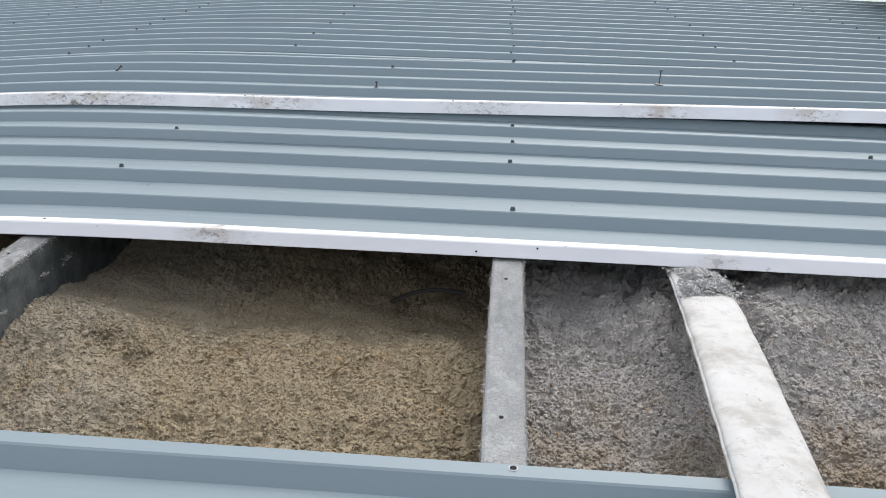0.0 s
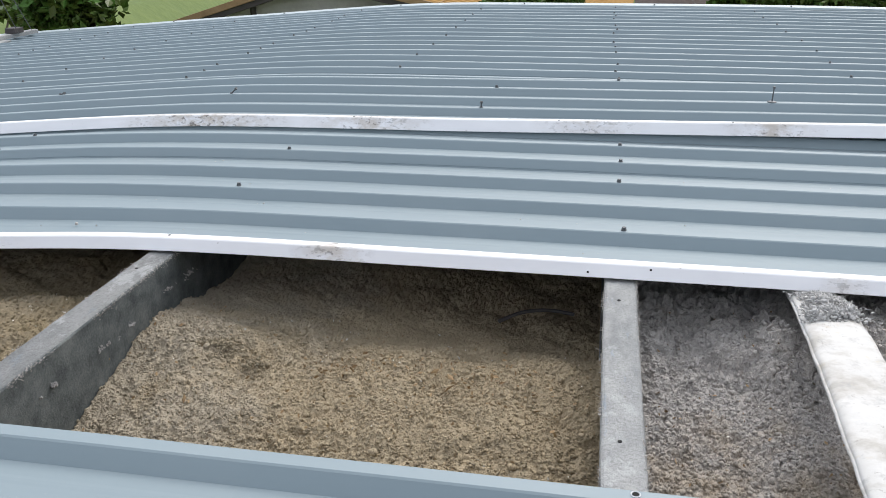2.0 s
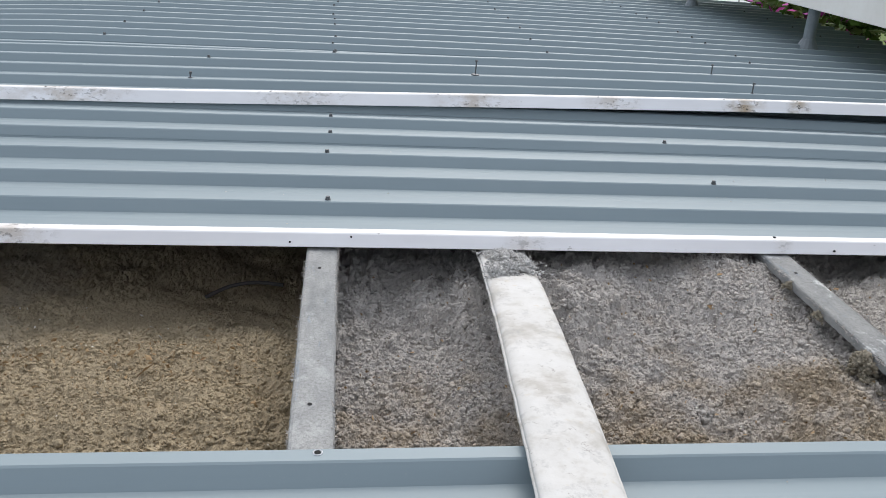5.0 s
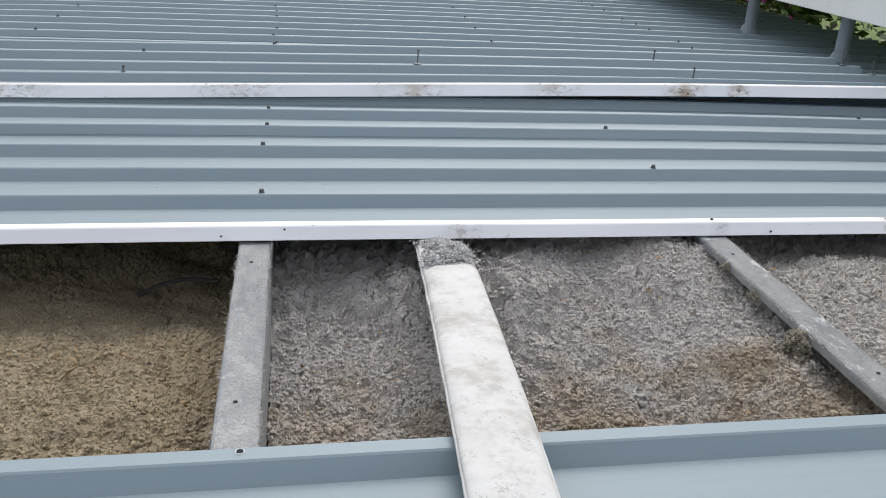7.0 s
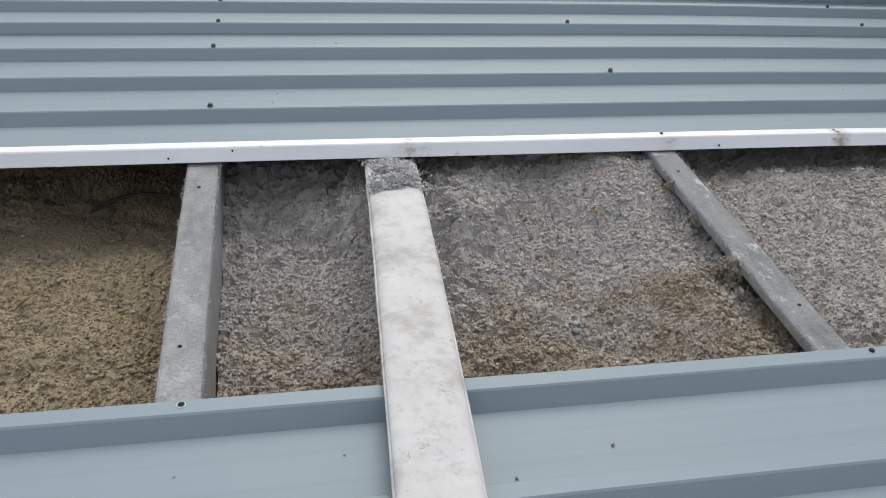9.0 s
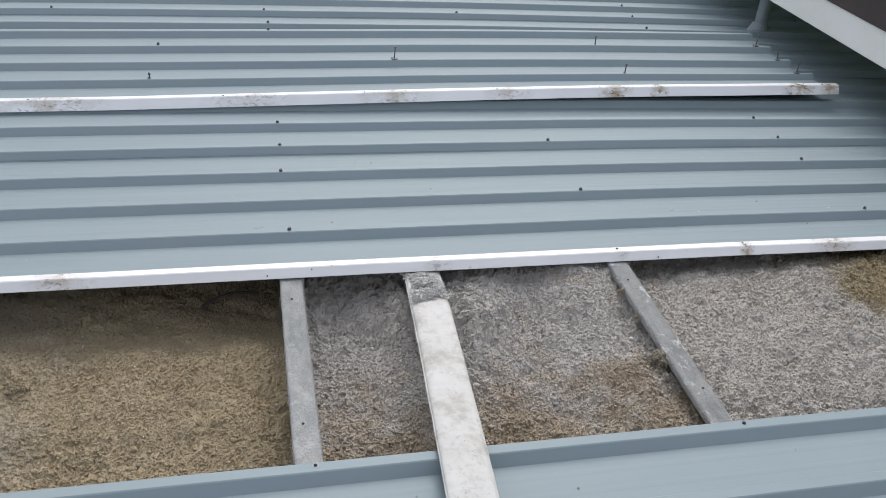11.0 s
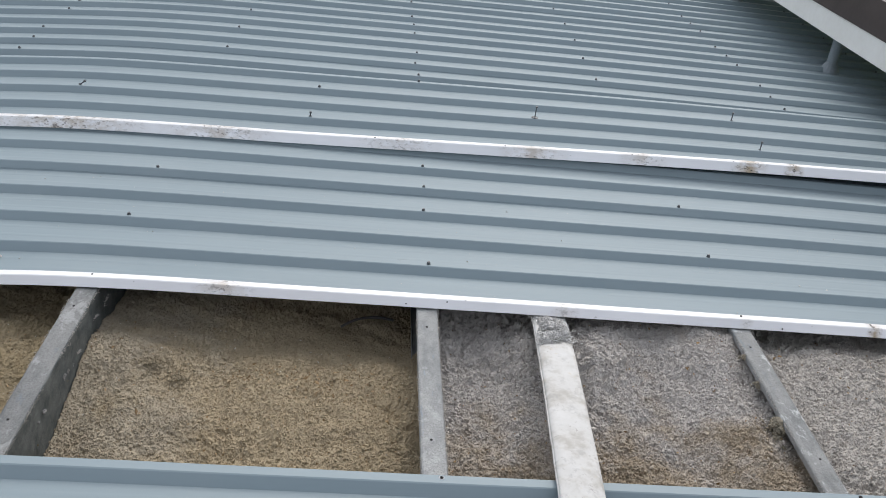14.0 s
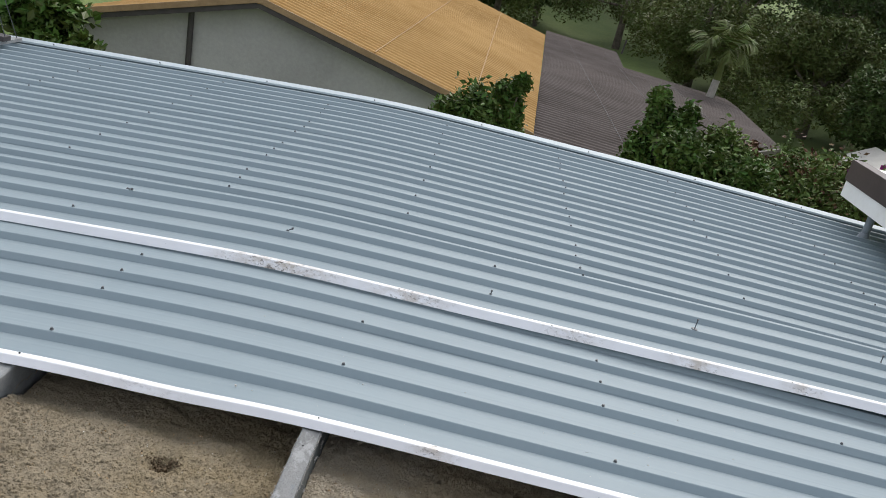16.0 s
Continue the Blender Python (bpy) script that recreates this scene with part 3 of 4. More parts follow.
def bay_surface(x0, x1, height, seed, lumps, cell=0.0021, coarse=None, pits=1.0):
    """A heaped surface between two purlins; height(X, Y) is its broad form, coarse(X, Y) where it lies in clods."""
    nx = int((x1 - x0) / cell)
    ys = np.concatenate([np.linspace(-1.05, -0.80, 12)[:-1], np.linspace(-0.80, 0.12, int(0.92 / cell)), np.linspace(0.12, 0.7, 90)[1:]])
    X, Y = np.meshgrid(np.linspace(x0, x1, nx), ys)
    Z = height(X, Y)
    Z = Z + 0.009 * vnoise(X, Y, 7, seed) + 0.008 * vnoise(*turned(X, Y, 25), 17, seed + 1) + 0.0045 * vnoise(*turned(X, Y, 60), 31, seed + 20)
    ragged = np.random.default_rng(seed)
    wx = X + 0.004 * vnoise(X, Y, 120, seed + 7) + 0.005 * vnoise(X, Y, 45, seed + 8)
    wy = Y + 0.004 * vnoise(X, Y, 120, seed + 12) + 0.005 * vnoise(X, Y, 45, seed + 13)
    fuzz = 0.0055 * puffs(wx, wy, 42, seed + 2) + 0.0048 * puffs(wx, wy, 80, seed + 3) + 0.0040 * puffs(wx, wy, 150, seed + 4) - 0.004
    fuzz = fuzz + 0.0014 * vnoise(X, Y, 270, seed + 6) + 0.0007 * ragged.uniform(-1, 1, X.shape)
    # torn-out pits at three sizes
    for k, (scale, edge, deep) in enumerate(((30, 0.60, 0.008), (78, 0.52, 0.006), (140, 0.46, 0.0045))):
        fuzz = fuzz - pits * deep * step((vnoise(*turned(wx, wy, 40 * k), scale, seed + 9 + k) - edge) / 0.18)
    Z = Z + lumps * fuzz * (0.85 + 0.35 * vnoise(X, Y, 6, seed + 5))
    if coarse is not None:
        k = coarse(X, Y)
        clods = 0.019 * puffs(wx, wy, 26, seed + 15) + 0.010 * puffs(wx, wy, 58, seed + 16) + 0.005 * vnoise(wx, wy, 105, seed + 17) - 0.011
        Z = Z + k * clods
        # the clods bulge sideways over their creases
        X, Y = X + k * (0.007 * vnoise(X, Y, 48, seed + 21) + 0.004 * vnoise(X, Y, 100, seed + 22)), Y + k * (0.007 * vnoise(X, Y, 48, seed + 23) + 0.004 * vnoise(X, Y, 100, seed + 24))
    Z = np.minimum(Z, np.where(Y > -0.035, -0.046 + 0.15 * fuzz, 1.0))
    i, j = np.meshgrid(np.arange(len(ys) - 1), np.arange(nx - 1), indexing="ij")
    q = np.stack([i * nx + j, i * nx + j + 1, (i + 1) * nx + j + 1, (i + 1) * nx + j], -1).reshape(-1, 4)
    return np.stack([X, Y, Z], -1).reshape(-1, 3), q, X, Y, Z


ICO_BM = bmesh.new()
bmesh.ops.create_icosphere(ICO_BM, subdivisions=1, radius=1)
ICO_V = np.array([v.co for v in ICO_BM.verts])
ICO_F = np.array([[v.index for v in f.verts] for f in ICO_BM.faces])
ICO_BM.free()


def crumbs(centres, sizes, rng, spiky=1.0):
    """Small ragged clumps of fibre as one vertex and face array."""
    n = len(centres)
    v = ICO_V[None] * rng.uniform(1 - 0.55 * spiky, 1 + 0.5 * spiky, (n, len(ICO_V), 1)) * sizes[:, None, None] * rng.uniform(0.6, 1.3, (n, 1, 3))
    v = v + centres[:, None]
    f = ICO_F[None] + (np.arange(n) * len(ICO_V))[:, None, None]
    return v.reshape(-1, 3), f.reshape(-1, 3)


def fibres(centres, length, rng):
    """Thin upright shreds of fibre, one narrow quad each."""
    n = len(centres)
    d = rng.normal(0, 1, (n, 3))
    d[:, 2] = np.abs(d[:, 2]) * 0.9
    d /= np.linalg.norm(d, axis=1, keepdims=True)
    w = np.cross(d, rng.normal(0, 1, (n, 3)))
    w /= np.linalg.norm(w, axis=1, keepdims=True)
    L, W = length * rng.lognormal(0, 0.4, (n, 1)), 0.0008 * rng.uniform(0.6, 1.6, (n, 1))
    v = np.stack([centres - w * W, centres + w * W, centres + d * L + w * W * 0.4, centres + d * L - w * W * 0.4], 1)
    return v.reshape(-1, 3), np.arange(n * 4).reshape(n, 4)


def insulation(label, x0, x1, height, seed, mat_args, lumps=1.0, count=5000, size=0.0021, cell=0.0021, coarse=None, hairs=7000, hair=0.0036, pits=1.0, spiky=1.0):
    v, q, X, Y, Z = bay_surface(x0, x1, height, seed, lumps, cell, coarse, pits)
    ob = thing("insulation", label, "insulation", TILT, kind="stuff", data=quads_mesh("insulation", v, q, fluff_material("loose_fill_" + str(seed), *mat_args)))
    rng = np.random.default_rng(seed + 5)
    ok = np.nonzero(((Y < 0.05) & (Y > -0.82)).ravel())[0]
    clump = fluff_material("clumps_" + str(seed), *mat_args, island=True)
    r = size * rng.lognormal(0, 0.31, count)
    c = v[rng.choice(ok, count)] + rng.normal(0, 0.001, (count, 3)) + np.stack([0 * r, 0 * r, 0.15 * r], -1)
    cv, cf = crumbs(c, r, rng, spiky)
    part("loose_clumps", quads_mesh("loose_clumps", cv, cf, clump, True), None, ob)["kind"] = "stuff"
    hv, hf = fibres(v[rng.choice(ok, hairs)], hair, rng)
    part("loose_fibres", quads_mesh("loose_fibres", hv, hf, clump), None, ob)["kind"] = "stuff"
    for many, mat, big in ((220, CHIP, 0.0024), (420, CHIP_BROWN, 0.0036)):
        fv, ff = leaf_cloud(v[rng.choice(ok, many)] + [0, 0, 0.0035], big * rng.lognormal(0, 0.4, many), rng, 1.8)
        part("flakes", quads_mesh("flakes", fv, ff, mat), None, ob)["kind"] = "stuff"
    return ob


for x in PX:
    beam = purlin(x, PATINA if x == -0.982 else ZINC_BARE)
    if -1 < x < 2:
        purlin_dust(beam, x)


def mound(X, Y, x, y, r, h, ry=None):
    return h * np.exp(-((X - x) / r) ** 2 - ((Y - y) / (ry or r)) ** 2)


def h_left(X, Y):
    z = -0.150 - 0.06 * step((Y + 0.15) / 0.25) + 0.010 * np.sin(3 * X)
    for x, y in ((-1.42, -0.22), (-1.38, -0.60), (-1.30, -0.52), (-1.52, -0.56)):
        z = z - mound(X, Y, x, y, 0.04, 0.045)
    return z


def h_one(X, Y):
    z = -0.165 + 0.03 * step((-0.6 - X) / 0.4) - 0.015 * step((X + 0.3) / 0.3) - (0.055 + 0.03 * step((X + 0.7) / 0.5)) * step((Y + 0.24) / 0.42)
    z = z - 0.085 * step((-0.80 - X) / 0.16) * step((-0.10 - Y) / 0.5)
    return z + mound(X, Y, -0.80, -0.22, 0.09, 0.012) - mound(X, Y, -0.10, -0.33, 0.03, 0.02)


def c_one(X, Y):
    return mound(X, Y, -0.76, -0.24, 0.09, 0.6, 0.06) + mound(X, Y, -0.09, -0.36, 0.05, 0.8, 0.05) + mound(X, Y, -0.55, -0.14, 0.2, 0.4, 0.05)


def h_two(X, Y):
    z = -0.175 + 0.05 * step((X - 0.25) / 0.4) + 0.03 * step((Y + 0.24) / 0.2)
    z = z + mound(X, Y, 0.50, -0.14, 0.12, 0.045, 0.16) + mound(X, Y, 0.30, -0.05, 0.12, 0.03, 0.09)
    z = z + mound(X, Y, 0.30, -0.32, 0.05, 0.03, 0.28) - mound(X, Y, 0.22, -0.60, 0.06, 0.02) + 0.055 * step((X - 0.70) / 0.2) - 0.018 * step((X - 0.87) / 0.07)
    return z


def c_two(X, Y):
    w = 1.0 * step((Y + 0.26) / 0.14) * step((0.75 - X) / 0.25) + mound(X, Y, 0.44, -0.25, 0.08, 0.9, 0.22) + mound(X, Y, 0.20, -0.68, 0.12, 0.8, 0.06)
    return np.clip(w + mound(X, Y, 0.60, -0.22, 0.10, 0.7, 0.07), 0, 1)


def c_three(X, Y):
    return np.clip(0.55 * step((Y + 0.28) / 0.2) + mound(X, Y, 1.62, -0.45, 0.16, 0.9, 0.2), 0, 1)


def h_three(X, Y):
    z = -0.085 + 0.02 * step((X - 1.3) / 0.5) - 0.05 * step((Y + 0.10) / 0.2)
    return z + mound(X, Y, 1.50, -0.36, 0.16, 0.025) + mound(X, Y, 1.62, -0.55, 0.10, 0.02) + mound(X, Y, 1.30, -0.20, 0.12, 0.02)


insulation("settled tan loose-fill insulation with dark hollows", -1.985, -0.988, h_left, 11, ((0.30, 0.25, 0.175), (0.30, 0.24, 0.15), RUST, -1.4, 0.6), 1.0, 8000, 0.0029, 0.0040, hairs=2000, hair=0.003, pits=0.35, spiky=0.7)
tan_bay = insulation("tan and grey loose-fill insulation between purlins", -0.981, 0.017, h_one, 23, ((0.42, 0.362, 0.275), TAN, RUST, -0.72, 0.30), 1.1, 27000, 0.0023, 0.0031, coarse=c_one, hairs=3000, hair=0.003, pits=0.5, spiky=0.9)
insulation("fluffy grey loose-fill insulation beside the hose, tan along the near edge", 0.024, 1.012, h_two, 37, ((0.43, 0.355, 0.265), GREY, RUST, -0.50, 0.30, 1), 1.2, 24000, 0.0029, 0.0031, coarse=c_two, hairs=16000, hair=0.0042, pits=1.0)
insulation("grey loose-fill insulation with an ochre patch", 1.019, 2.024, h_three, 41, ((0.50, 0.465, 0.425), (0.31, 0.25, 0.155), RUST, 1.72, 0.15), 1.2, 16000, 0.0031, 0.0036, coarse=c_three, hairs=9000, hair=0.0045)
# brown shavings strewn along the edge of the shade
rng = np.random.default_rng(88)
sx, sy = rng.uniform(-0.62, -0.12, 190), rng.normal(-0.20, 0.045, 190) - 0.04
fv, ff = leaf_cloud(np.stack([sx, sy, h_one(sx, sy) + 0.010], -1), 0.0042 * rng.lognormal(0, 0.4, 190), rng, 2.0)
part("shavings", quads_mesh("shavings", fv, ff, CHIP_BROWN), None, tan_bay, "brown wood shavings")["kind"] = "stuff"
for x0, x1, seed in ((-5.0, -2.0, 51), (2.03, 3.0, 57)):
    v, q, X, Y, Z = bay_surface(x0, x1, lambda X, Y: -0.13 + 0 * X + sag(X), seed, 1.0, 0.012)
    thing("insulation", "settled grey-tan loose-fill insulation", "insulation", TILT, kind="stuff", data=quads_mesh("insulation", v, q, fluff_material("loose_fill_" + str(seed), GREY, TAN, RUST, x0, 0.5), True))


# ---- the flat white hose over the opening ----
HOSE = [((0.374 + 0.073 * y, y), z) for y, z in ((0.06, -0.060), (-0.03, -0.046), (-0.14, -0.031), (-0.32, -0.0135), (-0.52, 0.002), (-0.72, 0.0145),
        (-0.84, 0.0175), (-1.00, 0.017), (-1.25, 0.017), (-1.6, 0.017), (-2.0, 0.017), (-2.6, 0.017), (-3.2, 0.017))]


def spline(pts, per):
    out = []
    for k in range(len(pts) - 1):
        p0, p1, p2, p3 = (Vector(pts[max(0, min(len(pts) - 1, k + d))]) for d in (-1, 0, 1, 2))
        for s in range(per):
            u = s / per
            out.append(0.5 * (2 * p1 + (p2 - p0) * u + (2 * p0 - 5 * p1 + 4 * p2 - p3) * u * u + (3 * p1 - p0 - 3 * p2 + p3) * u**3))
    return out + [Vector(pts[-1])]


def flat_hose():
    line = spline([(x, y, z) for (x, y), z in HOSE], 14)
    n, half, thick = 28, 0.0525, 0.0150
    v, q = [], []
    for k, c in enumerate(line):
        d = (line[min(k + 1, len(line) - 1)] - line[max(k - 1, 0)]).normalized()
        side = Vector((0, 0, 1)).cross(d).normalized()
        up = d.cross(side) * -1 if d.cross(side).z < 0 else d.cross(side)
        for j in range(n):
            a = 2 * math.pi * j / n
            ca, sa = math.cos(a), math.sin(a)
            u = half * math.copysign(abs(ca) ** 0.55, ca)
            w = thick * math.copysign(abs(sa) ** 0.6, sa)
            crease = 0.003 * noise.noise(Vector((c.y * 14, u * 22, 3))) + 0.0018 * noise.noise(Vector((c.y * 40, u * 45, 9)))
            w += crease if sa > 0 else 0
            u += 0.0025 * noise.noise(Vector((c.y * 6, sa, 1)))
            v.append(c + side * u + up * w)
    for k in range(len(line) - 1):
        for j in range(n):
            q.append((k * n + j, k * n + (j + 1) % n, (k + 1) * n + (j + 1) % n, (k + 1) * n + j))
    ob = thing("flat_hose", "long flattened white canvas hose, dusty and creased, spanning the opening", "hose", TILT)
    part("canvas_tube", quads_mesh("canvas_tube", np.array([tuple(p) for p in v]), np.array(q), CANVAS, True), None, ob)
    for row, lab in ((14, "stitched edge seam"), (0, "")):
        sv, sq = [], []
        for k in range(len(line)):
            c = Vector(v[k * n + row])
            o = (c - line[k]).normalized()
            for a in range(6):
                sv.append(tuple(c + o * 0.0028 * math.cos(a * math.pi / 3) + Vector((0, 0, 0.0036 * math.sin(a * math.pi / 3)))))
        for k in range(len(line) - 1):
            for a in range(6):
                sq.append((k * 6 + a, k * 6 + (a + 1) % 6, (k + 1) * 6 + (a + 1) % 6, (k + 1) * 6 + a))
        part("seam", quads_mesh("seam", np.array(sv), np.array(sq), CANVAS, True), None, ob, lab)
    return ob


flat_hose()


def fluff_pile(name, label, spots, seed, base=(0.50, 0.48, 0.47), bed=None):
    """Clumps of fibre: spots of (x, y, z, radius x, radius y, height, count, size)."""
    rng = np.random.default_rng(seed)
    vs, fs, off, hairs = [], [], 0, []
    for x, y, z, rx, ry, h, n, s in spots:
        a, r = rng.uniform(0, 2 * np.pi, n), np.abs(rng.normal(0, 0.52, n)).clip(0, 1.35)
        r = r * (0.85 + 0.3 * np.sin(3 * a + seed) + 0.2 * np.sin(7 * a + 2 * seed))
        c = np.stack([x + rx * r * np.cos(a), y + ry * r * np.sin(a), z + h * np.clip(1 - r**2, 0.05, 1) * rng.uniform(0.1, 1, n)], -1)
        if bed:
            c[:, 2] += bed(c[:, 0], c[:, 1])
        v, f = crumbs(c, 0.5 * s * rng.lognormal(0, 0.35, n), rng)
        hv, hf = fibres(np.repeat(c, 2, 0), 0.0048, rng)
        hairs.append((hv, hf))
        vs.append(v)
        fs.append(f + off)
        off += len(v)
    me = quads_mesh(name, np.concatenate(vs), np.concatenate(fs), smooth=True, mats=fluff_material(name + str(seed), base, tuple(0.9 * c for c in base), base, 50, 1, island=True))
    ob = thing(name, label, "insulation", TILT, kind="stuff", data=me)
    n0 = np.cumsum([0] + [len(h[0]) for h in hairs])
    part("loose_fibres", quads_mesh("loose_fibres", np.concatenate([h[0] for h in hairs]), np.concatenate([h[1] + o for h, o in zip(hairs, n0)]), me.materials[0]), None, ob)["kind"] = "stuff"
    return ob


fluff_pile("fluff_clump", "grey fibre clump lying across the hose end",
           [(0.356, -0.165, -0.014, 0.050, 0.030, 0.020, 1100, 0.0046), (0.362, -0.105, -0.020, 0.048, 0.040, 0.018, 1000, 0.0046), (0.328, -0.185, -0.010, 0.026, 0.022, 0.014, 350, 0.0042), (0.392, -0.150, -0.012, 0.022, 0.026, 0.016, 350, 0.0042),
            (0.362, -0.060, -0.030, 0.05, 0.03, 0.016, 700, 0.0042), (0.345, -0.11, -0.010, 0.02, 0.014, 0.008, 70, 0.0035)], 71, (0.66, 0.645, 0.63))
fluff_pile("fluff_heap", "dark crumbs of fibre heaped beside the purlin",
           [(-0.79, -0.23, 0.003, 0.08, 0.04, 0.006, 150, 0.0055), (-0.70, -0.27, 0.003, 0.12, 0.05, 0.005, 130, 0.005)], 74, (0.34, 0.285, 0.20), h_one)
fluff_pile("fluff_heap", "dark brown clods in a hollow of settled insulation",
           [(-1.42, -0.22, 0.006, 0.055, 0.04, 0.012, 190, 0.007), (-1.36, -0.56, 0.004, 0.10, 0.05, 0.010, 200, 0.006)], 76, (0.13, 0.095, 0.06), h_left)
fluff_pile("fluff_tuft", "ochre fibre tuft hanging under the purlin edge", [(0.945, -0.45, -0.085, 0.022, 0.05, 0.05, 500, 0.006), (0.948, -0.28, -0.06, 0.012, 0.02, 0.02, 90, 0.005), (0.948, -0.16, -0.05, 0.010, 0.015, 0.015, 60, 0.005)], 75, (0.36, 0.32, 0.25))
fluff_pile("fluff_trace", "grey fibre clinging along the purlin web", [(-0.9785, -0.50 + 0.13 * k + 0.03 * (k % 2), -0.100 - 0.006 * (k % 3), 0.002, 0.05, 0.012, 16, 0.0035) for k in range(5)], 79)
twig = thing("cable_offcut", "short curved dark cable lying in the shaded insulation", "cable", TILT)
bt = bmesh.new()
pts = spline([(-0.27, 0.10, -0.205), (-0.22, 0.125, -0.190), (-0.16, 0.135, -0.184), (-0.10, 0.13, -0.188)], 5)
for a, b in zip(pts, pts[1:]):
    tube(a, b, 0.0045, None, 8, bt)
part("sheath", bt, PIPE, twig)
# crumbs lying on the sheets
rng = np.random.default_rng(77)
cx, cy = np.concatenate([rng.normal(0.45, 0.25, 12), rng.uniform(-1.5, 2.2, 120)]), np.concatenate([rng.uniform(-0.95, -0.80, 12), rng.uniform(0.04, 0.72, 120)])
ph = (cy / P) - np.round(cy / P)
keep = np.abs(ph) > 0.2
cx, cy = cx[keep], cy[keep]
cv, cf = crumbs(np.stack([cx, cy, -RIB + 0.0012 + sag(cx)], -1), 0.0017 * rng.lognormal(0, 0.4, len(cx)), rng)
thing("crumbs", "scattered grey fibre crumbs on the roof sheets", "insulation crumbs", TILT, kind="stuff", data=quads_mesh("crumbs", cv, cf, fluff_material("crumb_fibre", GREY, TAN, RUST, 50, 1, island=True)))

# ---- raised patio roof on posts over the right end ----
FX, FY0, FY1 = 2.58, -5.0, 5.30
patio = thing("patio_roof", "raised flat patio roof with white gutter face and dark brown top edge", "patio roof", TILT)
part("gutter_face", box((FX, FY0, 0.195), (FX + 0.10, FY1, 0.335), 0.006), WHITE, patio, "white painted gutter face")
part("top_edge", box((FX - 0.012, FY0, 0.337), (FX + 0.12, FY1 + 0.012, 0.53), 0.006), BROWN, patio, "dark brown folded top edge")
# unseen width is stretched to 8 m, which deepens the shade beneath
part("roof_panel", box((FX + 0.122, FY0, 0.42), (FX + 8.0, FY1, 0.50), 0.004), WHITE, patio)
part("end_beam", box((FX + 0.122, FY1 - 0.06, 0.20), (FX + 8.0, FY1, 0.418), 0.004), WHITE, patio)
for y in (-3.2, -1.4, 0.35, 2.15, 3.05, 4.82):
    zp = float(sag(2.70))
    post = part("post", tube((2.70, y, zp - 0.01), (2.70, y, 0.30), 0.033, 0.033, 16), POSTM, patio)
    part("boot", tube((2.70, y, zp - 0.032), (2.70, y, zp + 0.035), 0.070, 0.036, 16), POSTM, post, "grey flashing boot")

# ---- mast on the far left ----
mast = thing("roof_mast", "galvanised mast with wire stays on a bolted foot plate", "mast", TILT @ pose(-4.98, 4.60, float(sag(-4.98)), 0, 0, 0))
part("foot_plate", box((-0.10, -0.16, 0.0), (0.10, 0.16, 0.012), 0.003), ZINC, mast)
part("pole", tube((0, 0, 0), (-0.06, 0.02, 1.6), 0.024, 0.024, 14), ZINC, mast)
part("rail", box((-0.03, 0.0, 0.012), (0.03, 0.62, 0.045), 0.004), ZINC, mast)
for k, (x, y) in enumerate(((0.02, 0.55), (0.05, 0.33), (-0.02, 0.14))):
    part("stay", tube((x, y, 0.04), (-0.04, 0.01, 1.05 - 0.15 * k), 0.0035, None, 6), STEEL, mast)
part("bolt_block", box((-0.04, 0.28, 0.045), (0.05, 0.40, 0.09), 0.004), PIPE, mast)


# ---- ground, own building ----
def ground_height(x, y):
    x, y = np.asarray(x, float), np.asarray(y, float)
    z = -3.1 + 2.75 * step((-x - 6.5) / 4) * step((y - 4) / 6)
    z = z - 1.2 * step((y - 7) / 6) * step((x + 6) / 4) + 17.0 * step((y - 40) / 120)
    return z + 0.12 * vnoise(x, y, 0.15, 3)


gx = np.concatenate([np.linspace(-900, -90, 12), np.linspace(-80, 90, 120), np.linspace(100, 900, 12)])
gy = np.concatenate([np.linspace(-900, -60, 12), np.linspace(-50, 180, 150), np.linspace(190, 1500, 14)])
GX, GY = np.meshgrid(gx, gy)
GZ = ground_height(GX, GY)
i, j = np.meshgrid(np.arange(len(gy) - 1), np.arange(len(gx) - 1), indexing="ij")
w = len(gx)
thing("ground", "mown grass sloping up to a wooded hill", "ground", kind="structure",
      data=quads_mesh("ground", np.stack([GX, GY, GZ], -1).reshape(-1, 3), np.stack([i * w + j, i * w + j + 1, (i + 1) * w + j + 1, (i + 1) * w + j], -1).reshape(-1, 4), GRASS, True))

def under_roof(name, label, category, x0, x1, y0, y1, low, high):
    """A slab whose top follows the fold of the roof."""
    bm = bmesh.new()
    rows = []
    for x in np.linspace(x0, x1, 24):
        t = float(sag(x)) + high
        bz = -3.6 if low is None else t + low
        rows.append([bm.verts.new(p) for p in ((x, y0, bz), (x, y1, bz), (x, y1, t), (x, y0, t))])
    for a, b in zip(rows, rows[1:]):
        for k in range(4):
            bm.faces.new((a[k], b[k], b[(k + 1) % 4], a[(k + 1) % 4]))
    bm.faces.new(rows[0])
    bm.faces.new(rows[-1][::-1])
    bmesh.ops.recalc_face_normals(bm, faces=bm.faces)
    ob = part(name, bm, CREAM_WALL, None)
    ob.matrix_world = TILT
    return tagged(ob, label, category, kind="structure")


for nm, x0, x1, y0, y1 in (("wall_south", -9.0, 3.2, -4.70, -4.60), ("wall_north", -9.0, 3.2, 5.22, 5.32), ("wall_west", -9.1, -9.0, -4.70, 5.32), ("wall_east", 3.2, 3.3, -4.70, 5.32)):
    under_roof(nm, "plain cream rendered house wall", "wall", x0, x1, y0, y1, None, -0.235)
under_roof("ceiling", "plain board ceiling under the insulation", "ceiling", -9.0, 3.2, -4.6, 5.22, -0.03, -0.31)


